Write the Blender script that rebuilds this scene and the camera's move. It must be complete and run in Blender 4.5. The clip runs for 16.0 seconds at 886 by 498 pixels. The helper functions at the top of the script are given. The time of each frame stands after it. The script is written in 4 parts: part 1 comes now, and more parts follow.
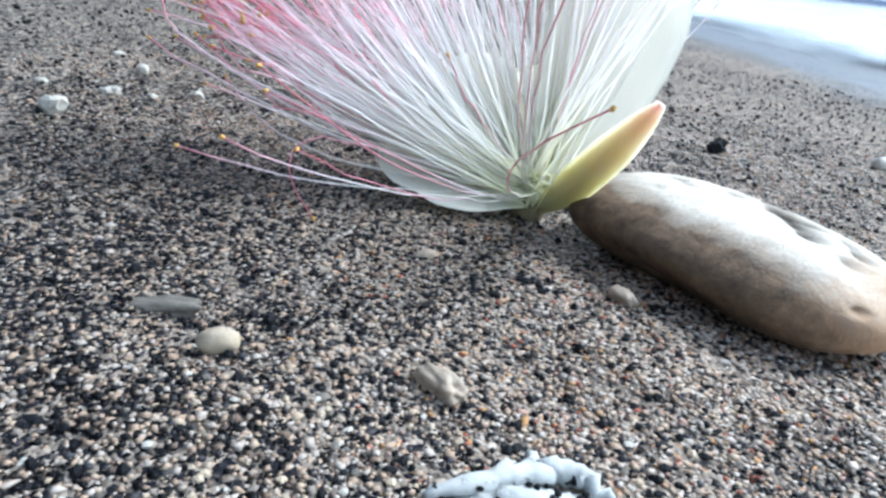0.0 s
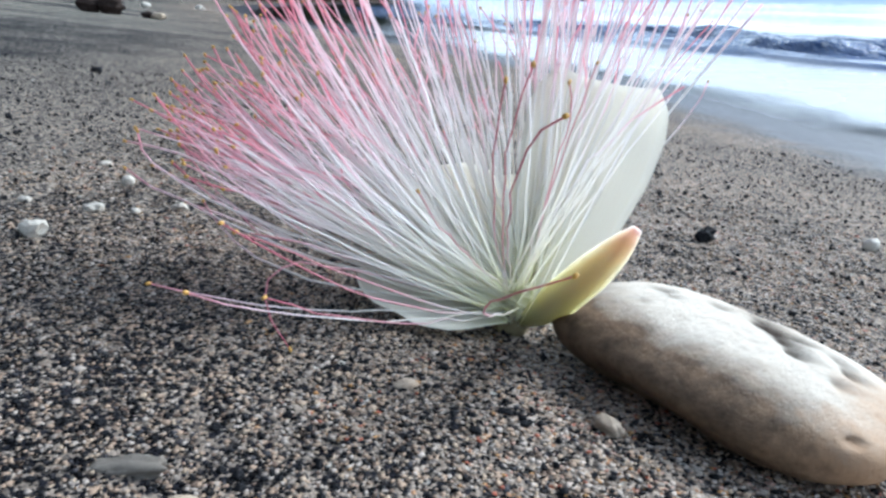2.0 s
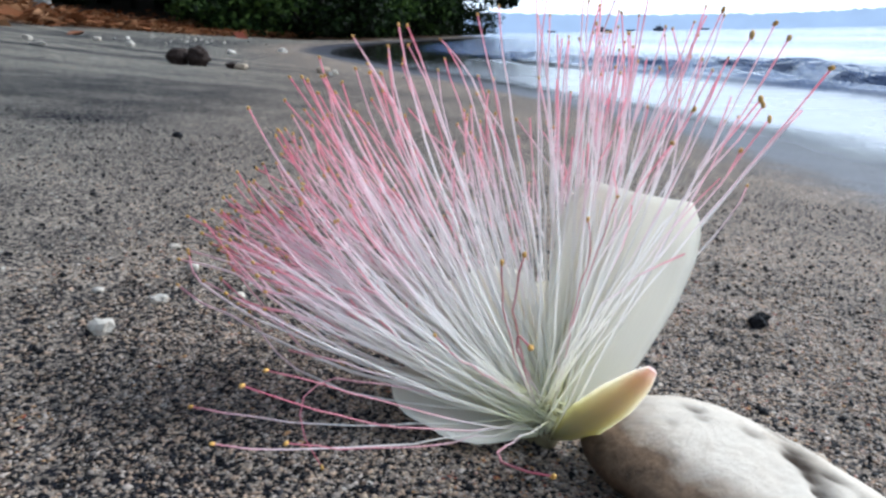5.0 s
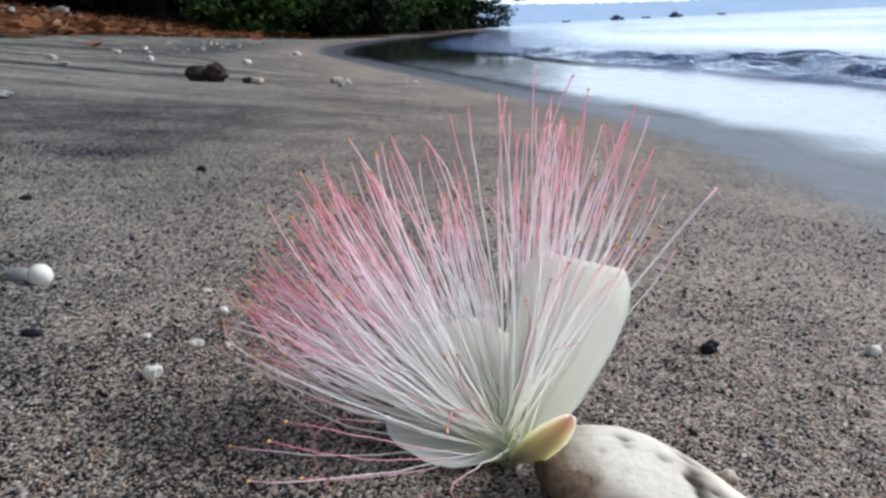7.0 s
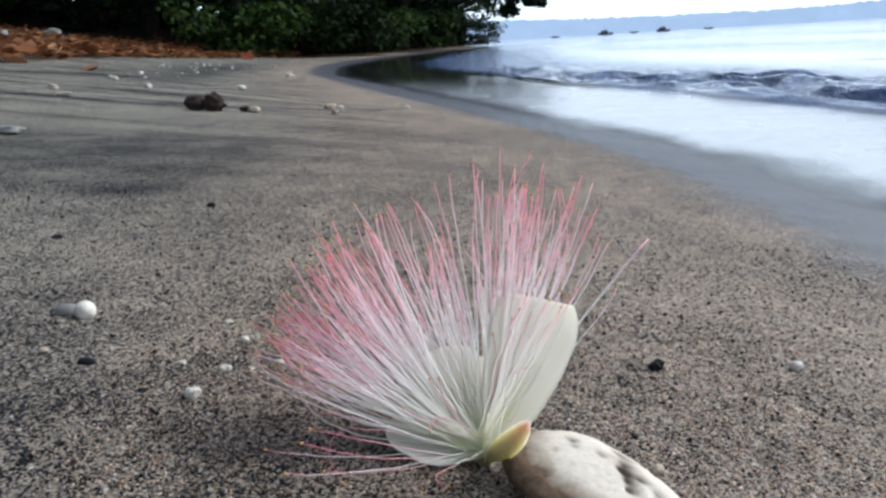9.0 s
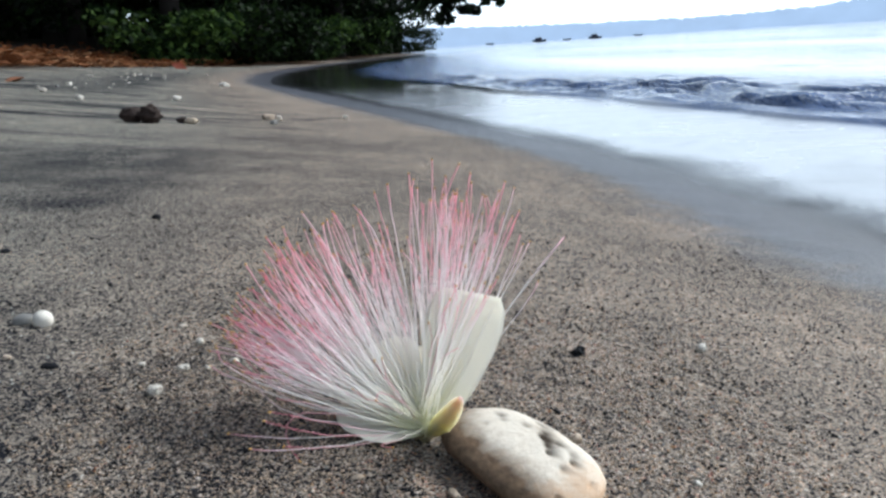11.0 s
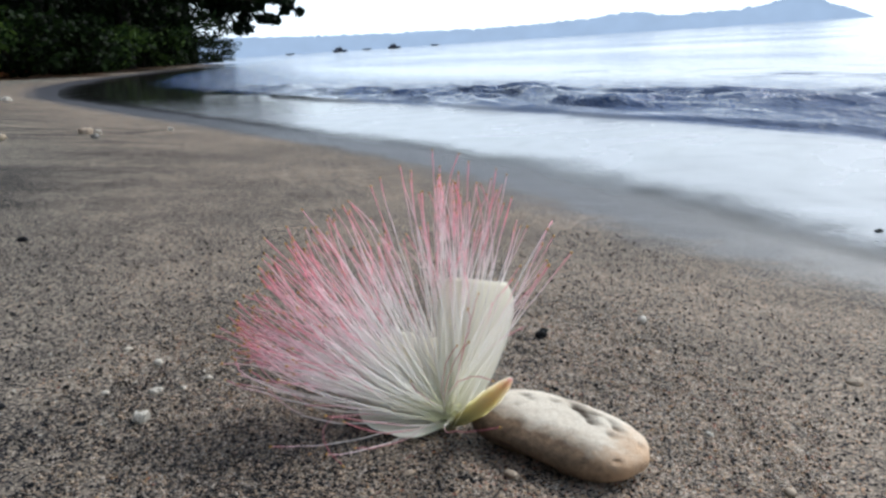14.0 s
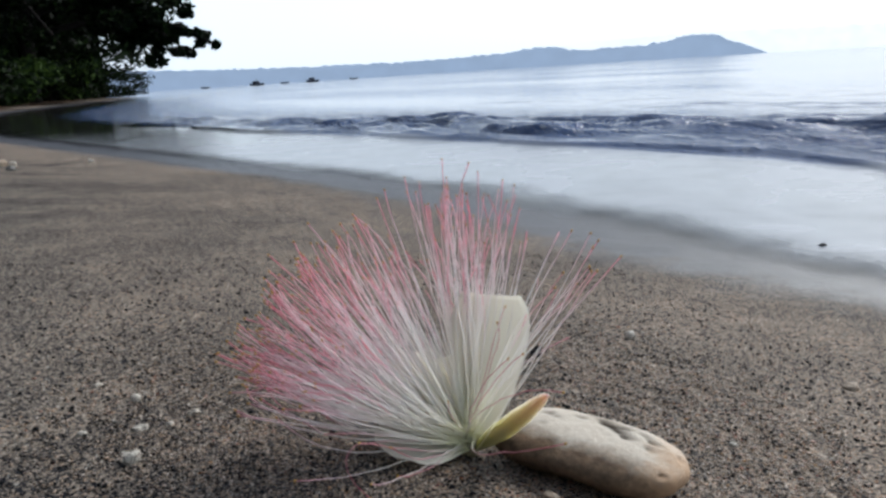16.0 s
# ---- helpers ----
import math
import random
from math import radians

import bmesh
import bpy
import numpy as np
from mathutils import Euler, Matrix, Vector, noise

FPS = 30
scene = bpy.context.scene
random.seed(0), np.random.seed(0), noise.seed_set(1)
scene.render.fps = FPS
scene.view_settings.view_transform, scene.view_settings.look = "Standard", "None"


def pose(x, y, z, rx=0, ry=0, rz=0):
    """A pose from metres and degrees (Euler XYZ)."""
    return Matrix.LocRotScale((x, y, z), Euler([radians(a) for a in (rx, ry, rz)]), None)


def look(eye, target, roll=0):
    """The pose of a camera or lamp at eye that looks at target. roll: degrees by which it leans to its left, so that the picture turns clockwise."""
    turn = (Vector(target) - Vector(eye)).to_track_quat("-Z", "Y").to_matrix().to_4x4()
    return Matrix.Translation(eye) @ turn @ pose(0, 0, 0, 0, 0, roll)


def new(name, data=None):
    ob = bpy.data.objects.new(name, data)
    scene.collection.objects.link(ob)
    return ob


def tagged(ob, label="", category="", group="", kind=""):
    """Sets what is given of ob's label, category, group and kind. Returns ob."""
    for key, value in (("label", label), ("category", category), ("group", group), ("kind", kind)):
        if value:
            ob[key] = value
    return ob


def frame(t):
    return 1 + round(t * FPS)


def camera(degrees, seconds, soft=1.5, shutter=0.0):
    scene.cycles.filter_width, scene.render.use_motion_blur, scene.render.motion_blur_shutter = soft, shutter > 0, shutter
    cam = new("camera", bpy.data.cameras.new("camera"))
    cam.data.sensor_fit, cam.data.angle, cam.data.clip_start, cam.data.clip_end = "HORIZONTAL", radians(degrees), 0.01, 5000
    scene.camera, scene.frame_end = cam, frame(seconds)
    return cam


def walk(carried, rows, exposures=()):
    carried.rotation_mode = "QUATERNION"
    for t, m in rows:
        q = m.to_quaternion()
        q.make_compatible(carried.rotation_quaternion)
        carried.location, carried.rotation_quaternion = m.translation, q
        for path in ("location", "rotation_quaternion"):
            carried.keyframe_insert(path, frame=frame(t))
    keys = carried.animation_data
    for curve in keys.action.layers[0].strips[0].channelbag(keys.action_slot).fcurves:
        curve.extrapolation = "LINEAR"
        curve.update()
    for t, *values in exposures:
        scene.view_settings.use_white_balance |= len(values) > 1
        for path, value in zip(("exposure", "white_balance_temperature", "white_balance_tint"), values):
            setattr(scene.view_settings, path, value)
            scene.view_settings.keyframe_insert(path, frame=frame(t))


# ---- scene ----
cam = camera(62.1, 16.0, soft=2.8)
PATH = [
    (0, (-0.017, -0.165, 0.066), (-0.05, 1.663, -0.744), 2.6),
    (0.5, (-0.02, -0.166, 0.069), (-0.015, 1.688, -0.682), 2.2),
    (1, (-0.018, -0.161, 0.071), (0.011, 1.702, -0.655), 1.6),
    (1.5, (-0.016, -0.159, 0.074), (-0.01, 1.723, -0.603), 1.0),
    (2, (-0.013, -0.158, 0.076), (-0.056, 1.736, -0.567), 0.6),
    (2.5, (-0.014, -0.156, 0.079), (-0.125, 1.741, -0.546), -0.4),
    (3, (-0.012, -0.151, 0.083), (-0.174, 1.745, -0.531), -1.0),
    (3.5, (-0.008, -0.149, 0.085), (-0.217, 1.747, -0.516), -2.0),
    (4, (-0.007, -0.15, 0.085), (-0.232, 1.75, -0.497), -1.3),
    (4.5, (-0.003, -0.153, 0.091), (-0.247, 1.751, -0.47), -1.3),
    (5, (-0.003, -0.157, 0.096), (-0.251, 1.747, -0.465), -1.0),
    (5.2, (0.0, -0.157, 0.102), (-0.263, 1.742, -0.465), -1.4),
    (7.3, (0.015, -0.197, 0.128), (-0.281, 1.694, -0.453), -2.9),
    (7.5, (0.016, -0.2, 0.128), (-0.276, 1.689, -0.459), -3.0),
    (8, (0.017, -0.217, 0.139), (-0.292, 1.679, -0.417), -3.1),
    (8.2, (0.021, -0.223, 0.144), (-0.275, 1.678, -0.405), -3.3),
    (10.3, (0.027, -0.27, 0.157), (-0.216, 1.642, -0.378), -2.8),
    (10.5, (0.028, -0.274, 0.156), (-0.188, 1.64, -0.384), -2.8),
    (11, (0.03, -0.277, 0.161), (-0.09, 1.648, -0.367), -3.5),
    (11.5, (0.024, -0.279, 0.159), (-0.022, 1.644, -0.391), -3.4),
    (12, (0.021, -0.284, 0.159), (0.07, 1.64, -0.383), -1.8),
    (12.5, (0.004, -0.29, 0.164), (0.121, 1.63, -0.385), -2.5),
    (13, (-0.014, -0.286, 0.165), (0.161, 1.637, -0.355), -3.5),
    (13.5, (-0.031, -0.278, 0.159), (0.23, 1.628, -0.388), -3.1),
    (14, (-0.052, -0.273, 0.158), (0.326, 1.617, -0.376), -3.7),
    (14.5, (-0.066, -0.266, 0.155), (0.403, 1.606, -0.371), -2.5),
    (15, (-0.074, -0.258, 0.148), (0.495, 1.583, -0.389), -2.7),
    (15.5, (-0.082, -0.254, 0.15), (0.486, 1.598, -0.345), -3.3),
    (16, (-0.085, -0.25, 0.149), (0.504, 1.604, -0.315), -3.6),
]
walk(cam, [(t, look(eye, target, roll)) for t, eye, target, roll in PATH],
     exposures=[(0.0, 0.60, 5270, 2), (0.6, 0.60, 5270, 2), (1.5, 0.46, 5330, 3), (2.5, 0.21, 5500, 4), (5.0, 0.11, 5580, 6), (8.0, 0.0, 5800, 6),
                (11.5, 0.09, 5850, 4), (13.0, -0.08, 5960, 5), (14.5, -0.20, 6040, 6), (16.0, -0.50, 6060, 7)])

# ---- light: a bright overcast morning, the sun a wide glow behind thin cloud over the sea ----
SUN_AZ, SUN_EL = 62.0, 37.0          # degrees from +y towards +x, and above the horizon
world = bpy.data.worlds.new("sky")
world.use_nodes = True
scene.world = world
wn, wl = world.node_tree.nodes, world.node_tree.links
sky = wn.new("ShaderNodeTexSky")
sky.sky_type = "NISHITA"
sky.sun_disc = False
sky.sun_elevation, sky.sun_rotation = radians(SUN_EL), radians(SUN_AZ)
sky.air_density, sky.dust_density, sky.ozone_density = 1.0, 4.0, 1.0
veil = wn.new("ShaderNodeMixRGB")
veil.inputs["Fac"].default_value = 0.62
haze = wn.new("ShaderNodeValToRGB")      # the cloud thins from the horizon upwards
haze.color_ramp.elements[0].position, haze.color_ramp.elements[0].color = 0.12, (1.3, 1.3, 1.3, 1)
haze.color_ramp.elements[1].position, haze.color_ramp.elements[1].color = 0.70, (0.38, 0.40, 0.44, 1)
up = wn.new("ShaderNodeSeparateXYZ")
wl.new(wn.new("ShaderNodeTexCoord").outputs["Generated"], up.inputs["Vector"])
wl.new(up.outputs["Z"], haze.inputs["Fac"])
cloud = wn.new("ShaderNodeMixRGB")
cloud.blend_type = "MULTIPLY"
cloud.inputs["Fac"].default_value = 1.0
cloud.inputs["Color1"].default_value = (16.8, 18.1, 19.7, 1)   # thin high cloud
wl.new(haze.outputs["Color"], cloud.inputs["Color2"])
wl.new(cloud.outputs["Color"], veil.inputs["Color2"])
wl.new(sky.outputs["Color"], veil.inputs["Color1"])
wl.new(veil.outputs["Color"], wn["Background"].inputs["Color"])
wn["Background"].inputs["Strength"].default_value = 0.098
sun_data = bpy.data.lights.new("sun", "SUN")
sun_data.energy, sun_data.angle, sun_data.color = 4.7, radians(24), (1.0, 0.965, 0.92)
sun = new("sun", sun_data)
az, el = radians(SUN_AZ), radians(SUN_EL)
sun_way = Vector((math.sin(az) * math.cos(el), math.cos(az) * math.cos(el), math.sin(el)))
sun.matrix_world = look(sun_way * 50, (0, 0, 0))


# ---- materials ----
class Nodes:
    """A short way to write a node material."""

    def __init__(self, name):
        self.mat = bpy.data.materials.new(name)
        self.mat.use_nodes = True
        self.tree = self.mat.node_tree
        self.bsdf = self.tree.nodes["Principled BSDF"]
        self.out = self.tree.nodes["Material Output"]

    def add(self, kind, props=None, **ins):
        n = self.tree.nodes.new("ShaderNode" + kind)
        props = props or {}
        if "feature" in props:
            n.feature = props["feature"]
        if "operation" in props:
            n.operation = props["operation"]
        if "blend_type" in props:
            n.blend_type = props["blend_type"]
        if "attribute_name" in props:
            n.attribute_name = props["attribute_name"]
        if "uv_map" in props:
            n.uv_map = props["uv_map"]
        if "bands_direction" in props:
            n.bands_direction = props["bands_direction"]
        for k, v in ins.items():
            self.put(n, k.replace("_", " "), v)
        return n

    def put(self, n, key, v):
        key = int(key[1:]) if key[0] == "i" and key[1:].isdigit() else key
        if isinstance(v, bpy.types.NodeSocket):
            self.tree.links.new(v, n.inputs[key])
        elif isinstance(v, tuple) and len(v) == 3 and n.inputs[key].type == "RGBA":
            n.inputs[key].default_value = (*v, 1)
        else:
            n.inputs[key].default_value = v

    def coords(self, which="Object"):
        return self.add("TexCoord").outputs[which]

    def noise(self, vec, scale, detail=3.0, rough=0.5):
        return self.add("TexNoise", None, Vector=vec, Scale=scale, Detail=detail, Roughness=rough).outputs["Fac"]

    def ramp(self, fac, stops, interp="LINEAR"):
        n = self.add("ValToRGB")
        n.color_ramp.interpolation = interp
        els = n.color_ramp.elements
        while len(els) < len(stops):
            els.new(0.5)
        for e, (p, c) in zip(els, stops):
            e.position = p
            e.color = (*c, 1) if isinstance(c, tuple) else (c, c, c, 1)
        self.put(n, "Fac", fac)
        return n.outputs["Color"]

    def mix(self, fac, a, b, how="MIX"):
        n = self.add("MixRGB", {"blend_type": how})
        self.put(n, "Fac", fac)
        self.put(n, "Color1", a)
        self.put(n, "Color2", b)
        return n.outputs["Color"]

    def math(self, op, a, b=0.0, c=0.0):
        n = self.add("Math", {"operation": op})
        for i, v in enumerate((a, b, c)):
            self.put(n, f"i{i}", v)
        return n.outputs[0]

    def bump(self, height, strength, distance):
        n = self.add("Bump", None, Height=height, Strength=strength, Distance=distance)
        self.put(self.bsdf, "Normal", n.outputs["Normal"])

    def set(self, **ins):
        for k, v in ins.items():
            self.put(self.bsdf, k.replace("_", " "), v)
        return self

    def leafy(self, colour, translucent, gloss=0.25, rough=0.5):
        """A thin sheet: part of the light goes through it."""
        self.set(Base_Color=colour, Roughness=rough)
        self.put(self.bsdf, "Specular IOR Level", gloss)
        tr = self.add("BsdfTranslucent", None, Color=colour)
        m = self.add("MixShader", None, Fac=translucent)
        self.tree.links.new(self.bsdf.outputs[0], m.inputs[1])
        self.tree.links.new(tr.outputs[0], m.inputs[2])
        self.tree.links.new(m.outputs[0], self.out.inputs["Surface"])
        return self


SAND = [(0.0, (0.006, 0.006, 0.009)), (0.23, (0.014, 0.013, 0.017)), (0.265, (0.076, 0.062, 0.053)), (0.34, (0.146, 0.114, 0.091)), (0.58, (0.225, 0.176, 0.140)),
        (0.75, (0.295, 0.233, 0.185)), (0.86, (0.388, 0.312, 0.251)), (0.905, (0.273, 0.120, 0.055)), (0.935, (0.340, 0.194, 0.097)), (0.97, (0.540, 0.438, 0.363))]

# the loose grains on top: clear quartz, shell, rust and black
GRAIN = [(0.0, (0.007, 0.007, 0.008)), (0.225, (0.048, 0.047, 0.051)), (0.29, (0.132, 0.096, 0.072)), (0.37, (0.222, 0.194, 0.164)), (0.45, (0.306, 0.232, 0.168)), (0.54, (0.368, 0.327, 0.278)),
         (0.64, (0.360, 0.271, 0.194)), (0.72, (0.400, 0.322, 0.232)), (0.79, (0.419, 0.377, 0.325)), (0.86, (0.381, 0.220, 0.091)), (0.885, (0.300, 0.096, 0.058)), (0.905, (0.381, 0.256, 0.200)), (0.94, (0.461, 0.402, 0.336))]


def sand_material():
    n = Nodes("sand")
    co = n.coords()
    cells = n.add("TexVoronoi", None, Vector=co, Scale=1050.0, Randomness=1.0)
    pick = n.add("SeparateColor", None, Color=cells.outputs["Color"]).outputs[0]
    patch = n.math("SUBTRACT", n.noise(co, 38.0, 4.0, 0.6), 0.5)
    broad = n.math("SUBTRACT", n.noise(co, 4.5, 3.0, 0.55), 0.5)
    shift = n.math("ADD", n.math("MULTIPLY", patch, 0.38), n.math("MULTIPLY", broad, 0.50))
    mottle = n.math("SUBTRACT", n.noise(co, 290.0, 2.0, 0.55), 0.5)
    shift = n.math("ADD", shift, n.math("MULTIPLY", mottle, 0.75))
    dark = n.add("Attribute", {"attribute_name": "dark_patch"}).outputs["Fac"]
    lines = n.add("TexNoise", None, Vector=n.add("Mapping", None, Vector=co, Scale=(1.3, 12.0, 1.0), Rotation=(0.0, 0.0, 0.12)).outputs[0], Scale=1.0, Detail=4.0).outputs["Fac"]
    drift = n.add("Attribute", {"attribute_name": "drift"}).outputs["Fac"]
    dark = n.math("ADD", dark, n.math("MULTIPLY", drift, n.ramp(lines, [(0.47, 0.0), (0.64, 1.0)])))
    # the thin line of black grains that the last high water left
    xyz = n.add("SeparateXYZ", None, Vector=co)
    bend = n.math("ADD", xyz.outputs[0], 1.0)
    off = n.math("SUBTRACT", xyz.outputs[1], n.math("ADD", 1.29, n.math("MULTIPLY", n.math("MULTIPLY", bend, bend), 1.2)))
    off = n.math("ABSOLUTE", n.math("ADD", off, n.math("MULTIPLY", n.math("SUBTRACT", n.noise(co, 7.0, 4.0, 0.6), 0.5), 0.22)))
    wrack = n.math("MULTIPLY", n.ramp(off, [(0.0, 1.0), (0.055, 0.0)]), n.ramp(n.math("MULTIPLY", xyz.outputs[0], -0.5), [(0.13, 0.0), (0.20, 1.0), (0.62, 1.0), (0.80, 0.0)]))
    dark = n.math("ADD", dark, n.math("MULTIPLY", wrack, 1.1))
    shift = n.math("SUBTRACT", shift, n.math("MULTIPLY", dark, 0.40))
    fac = n.math("ADD", n.math("MULTIPLY", pick, 0.86), n.math("ADD", shift, 0.06))
    col = n.ramp(fac, SAND)
    specks = n.add("TexVoronoi", None, Vector=co, Scale=460.0)
    chance = n.add("SeparateColor", None, Color=specks.outputs["Color"]).outputs[1]
    dot = n.math("MULTIPLY", n.math("LESS_THAN", chance, n.math("ADD", 0.11, n.math("MULTIPLY", patch, -0.3))), n.math("LESS_THAN", specks.outputs["Distance"], 0.42))
    col = n.mix(n.math("MULTIPLY", dot, 0.9), col, (0.013, 0.013, 0.016))
    crumbs = n.add("TexVoronoi", None, Vector=co, Scale=215.0)
    rare = n.add("SeparateColor", None, Color=crumbs.outputs["Color"]).outputs[2]
    clot = n.math("MULTIPLY", n.math("LESS_THAN", rare, n.math("ADD", 0.085, n.math("MULTIPLY", patch, -0.25))), n.math("LESS_THAN", crumbs.outputs["Distance"], n.math("ADD", 0.18, n.math("MULTIPLY", mottle, 0.9))))
    col = n.mix(n.math("MULTIPLY", clot, 0.8), col, (0.016, 0.015, 0.016))
    pale = n.math("MULTIPLY", n.math("GREATER_THAN", chance, 0.965), n.math("LESS_THAN", specks.outputs["Distance"], 0.36))
    col = n.mix(n.math("MULTIPLY", pale, 0.8), col, (0.45, 0.41, 0.36))
    wet = n.add("Attribute", {"attribute_name": "wet"}).outputs["Fac"]
    ragged = n.math("ADD", wet, n.math("MULTIPLY", n.math("SUBTRACT", n.noise(co, 24.0, 7.0, 0.7), 0.5), 0.9))
    wet2 = n.ramp(ragged, [(0.25, 0.0), (0.75, 1.0)])
    # wet sand is darker; the sky's blue reflection is put into its colour
    col = n.mix(n.math("MULTIPLY", wet2, 0.92), col, n.mix(1.0, col, (0.15, 0.205, 0.36), "MULTIPLY"))
    soil = n.add("Attribute", {"attribute_name": "soil"}).outputs["Fac"]
    col = n.mix(soil, col, n.ramp(n.noise(co, 6.0, 6.0, 0.7), [(0.3, (0.022, 0.012, 0.007)), (0.6, (0.10, 0.045, 0.022)), (0.8, (0.20, 0.13, 0.08))]))
    wood_shade = n.add("Attribute", {"attribute_name": "wood_shade"}).outputs["Fac"]      # shade inside the wood, put into the ground as near-black colour
    col = n.mix(wood_shade, col, n.ramp(n.noise(co, 9.0, 5.0, 0.7), [(0.3, (0.004, 0.003, 0.002)), (0.7, (0.014, 0.010, 0.007))]))
    dry = n.add("Attribute", {"attribute_name": "dry"}).outputs["Fac"]      # grey and loose away from the water
    col = n.mix(dry, col, n.mix(1.0, col, (0.86, 0.97, 1.02), "MULTIPLY"))
    col = n.mix(1.0, col, (0.96, 0.995, 1.0), "MULTIPLY")
    n.set(Base_Color=col, Roughness=n.math("SUBTRACT", 0.85, n.math("MULTIPLY", wet2, 0.4)))
    n.put(n.bsdf, "Specular IOR Level", n.math("ADD", 0.12, n.math("MULTIPLY", wet2, 0.22)))
    h = n.math("ADD", n.math("MULTIPLY", cells.outputs["Distance"], -0.6), n.math("MULTIPLY", n.noise(co, 160.0, 3.0), 1.1))
    bump = n.add("Bump", None, Height=h, Strength=n.math("SUBTRACT", 0.65, n.math("MULTIPLY", wet2, 0.3)), Distance=0.0012)
    n.put(n.bsdf, "Normal", bump.outputs["Normal"])
    return n.mat


def grain_material():
    n = Nodes("sand_grain")
    pick = n.add("NewGeometry").outputs["Random Per Island"]
    co = n.coords()
    patch = n.math("SUBTRACT", n.noise(co, 38.0, 4.0, 0.6), 0.5)
    broad = n.math("SUBTRACT", n.noise(co, 4.5, 3.0, 0.55), 0.5)
    shift = n.math("ADD", n.math("MULTIPLY", patch, 0.55), n.math("MULTIPLY", broad, 0.46))
    fac = n.math("ADD", n.math("MULTIPLY", pick, 0.96), n.math("ADD", n.math("MULTIPLY", shift, 1.0), n.math("SUBTRACT", -0.01, n.math("MULTIPLY", n.add("Attribute", {"attribute_name": "dark_patch"}).outputs["Fac"], 0.30))))
    col = n.ramp(fac, GRAIN, "CONSTANT")
    col = n.mix(n.math("MULTIPLY", n.noise(co, 2500.0, 1.0), 0.35), col, n.mix(1.0, col, (0.5, 0.48, 0.46), "MULTIPLY"))
    col = n.mix(1.0, col, (1.02, 0.985, 0.985), "MULTIPLY")
    n.set(Base_Color=col, Roughness=0.4)
    n.put(n.bsdf, "Specular IOR Level", 0.10)
    return n.mat


def stone_material(name, light, stain, deep, scale=60.0, rough=0.6, stains=0.55, stain_and_shade=0.0, gloss=0.2, relief=0.35):
    n = Nodes(name)
    co = n.coords()
    a = n.noise(co, scale, 6.0, 0.62)
    b = n.noise(co, scale * 4.5, 5.0, 0.65)
    col = n.mix(n.ramp(a, [(0.45, 0.0), (0.72, stains)]), light, stain)
    col = n.mix(n.ramp(b, [(0.58, 0.0), (0.74, stains)]), col, deep)
    if stain_and_shade:   # dirt held in the pits
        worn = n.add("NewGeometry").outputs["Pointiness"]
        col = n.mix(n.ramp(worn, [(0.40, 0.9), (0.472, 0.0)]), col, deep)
    if stain_and_shade:   # brown stain along the flank, deepened to paint in the flank's shade
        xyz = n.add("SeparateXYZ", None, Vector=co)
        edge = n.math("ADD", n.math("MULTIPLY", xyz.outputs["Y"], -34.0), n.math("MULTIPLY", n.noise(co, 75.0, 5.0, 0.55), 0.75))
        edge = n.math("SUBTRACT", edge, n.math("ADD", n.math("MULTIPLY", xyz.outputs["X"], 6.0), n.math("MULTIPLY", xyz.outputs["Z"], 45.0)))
        col = n.mix(n.math("MULTIPLY", n.ramp(n.math("MULTIPLY", edge, 0.5), [(0.04, 0.0), (0.28, 1.0)]), stain_and_shade), col, n.ramp(n.noise(co, 240.0, 5.0, 0.65), [(0.34, (0.048, 0.028, 0.015)), (0.64, (0.145, 0.092, 0.053))]))
    if stain_and_shade:   # black grit packed into the hollows
        col = n.mix(n.math("MULTIPLY", n.add("Attribute", {"attribute_name": "pit"}).outputs["Fac"], 1.0), col, (0.04, 0.028, 0.019))
    if stain_and_shade:   # rusty weathering at one end
        x = n.add("SeparateXYZ", None, Vector=co).outputs["X"]
        end = n.math("ADD", n.math("MULTIPLY", x, 30.0), n.math("MULTIPLY", n.noise(co, 150.0, 5.0, 0.7), 0.8))
        col = n.mix(n.ramp(n.math("MULTIPLY", end, 0.5), [(0.52, 0.0), (0.74, 0.85)]), col, (0.46, 0.29, 0.17))
    n.set(Base_Color=col, Roughness=rough)
    n.put(n.bsdf, "Specular IOR Level", gloss)
    n.bump(n.math("ADD", n.noise(co, scale * 9, 6.0, 0.7), n.math("MULTIPLY", a, 1.5)), relief, 0.001)
    return n.mat


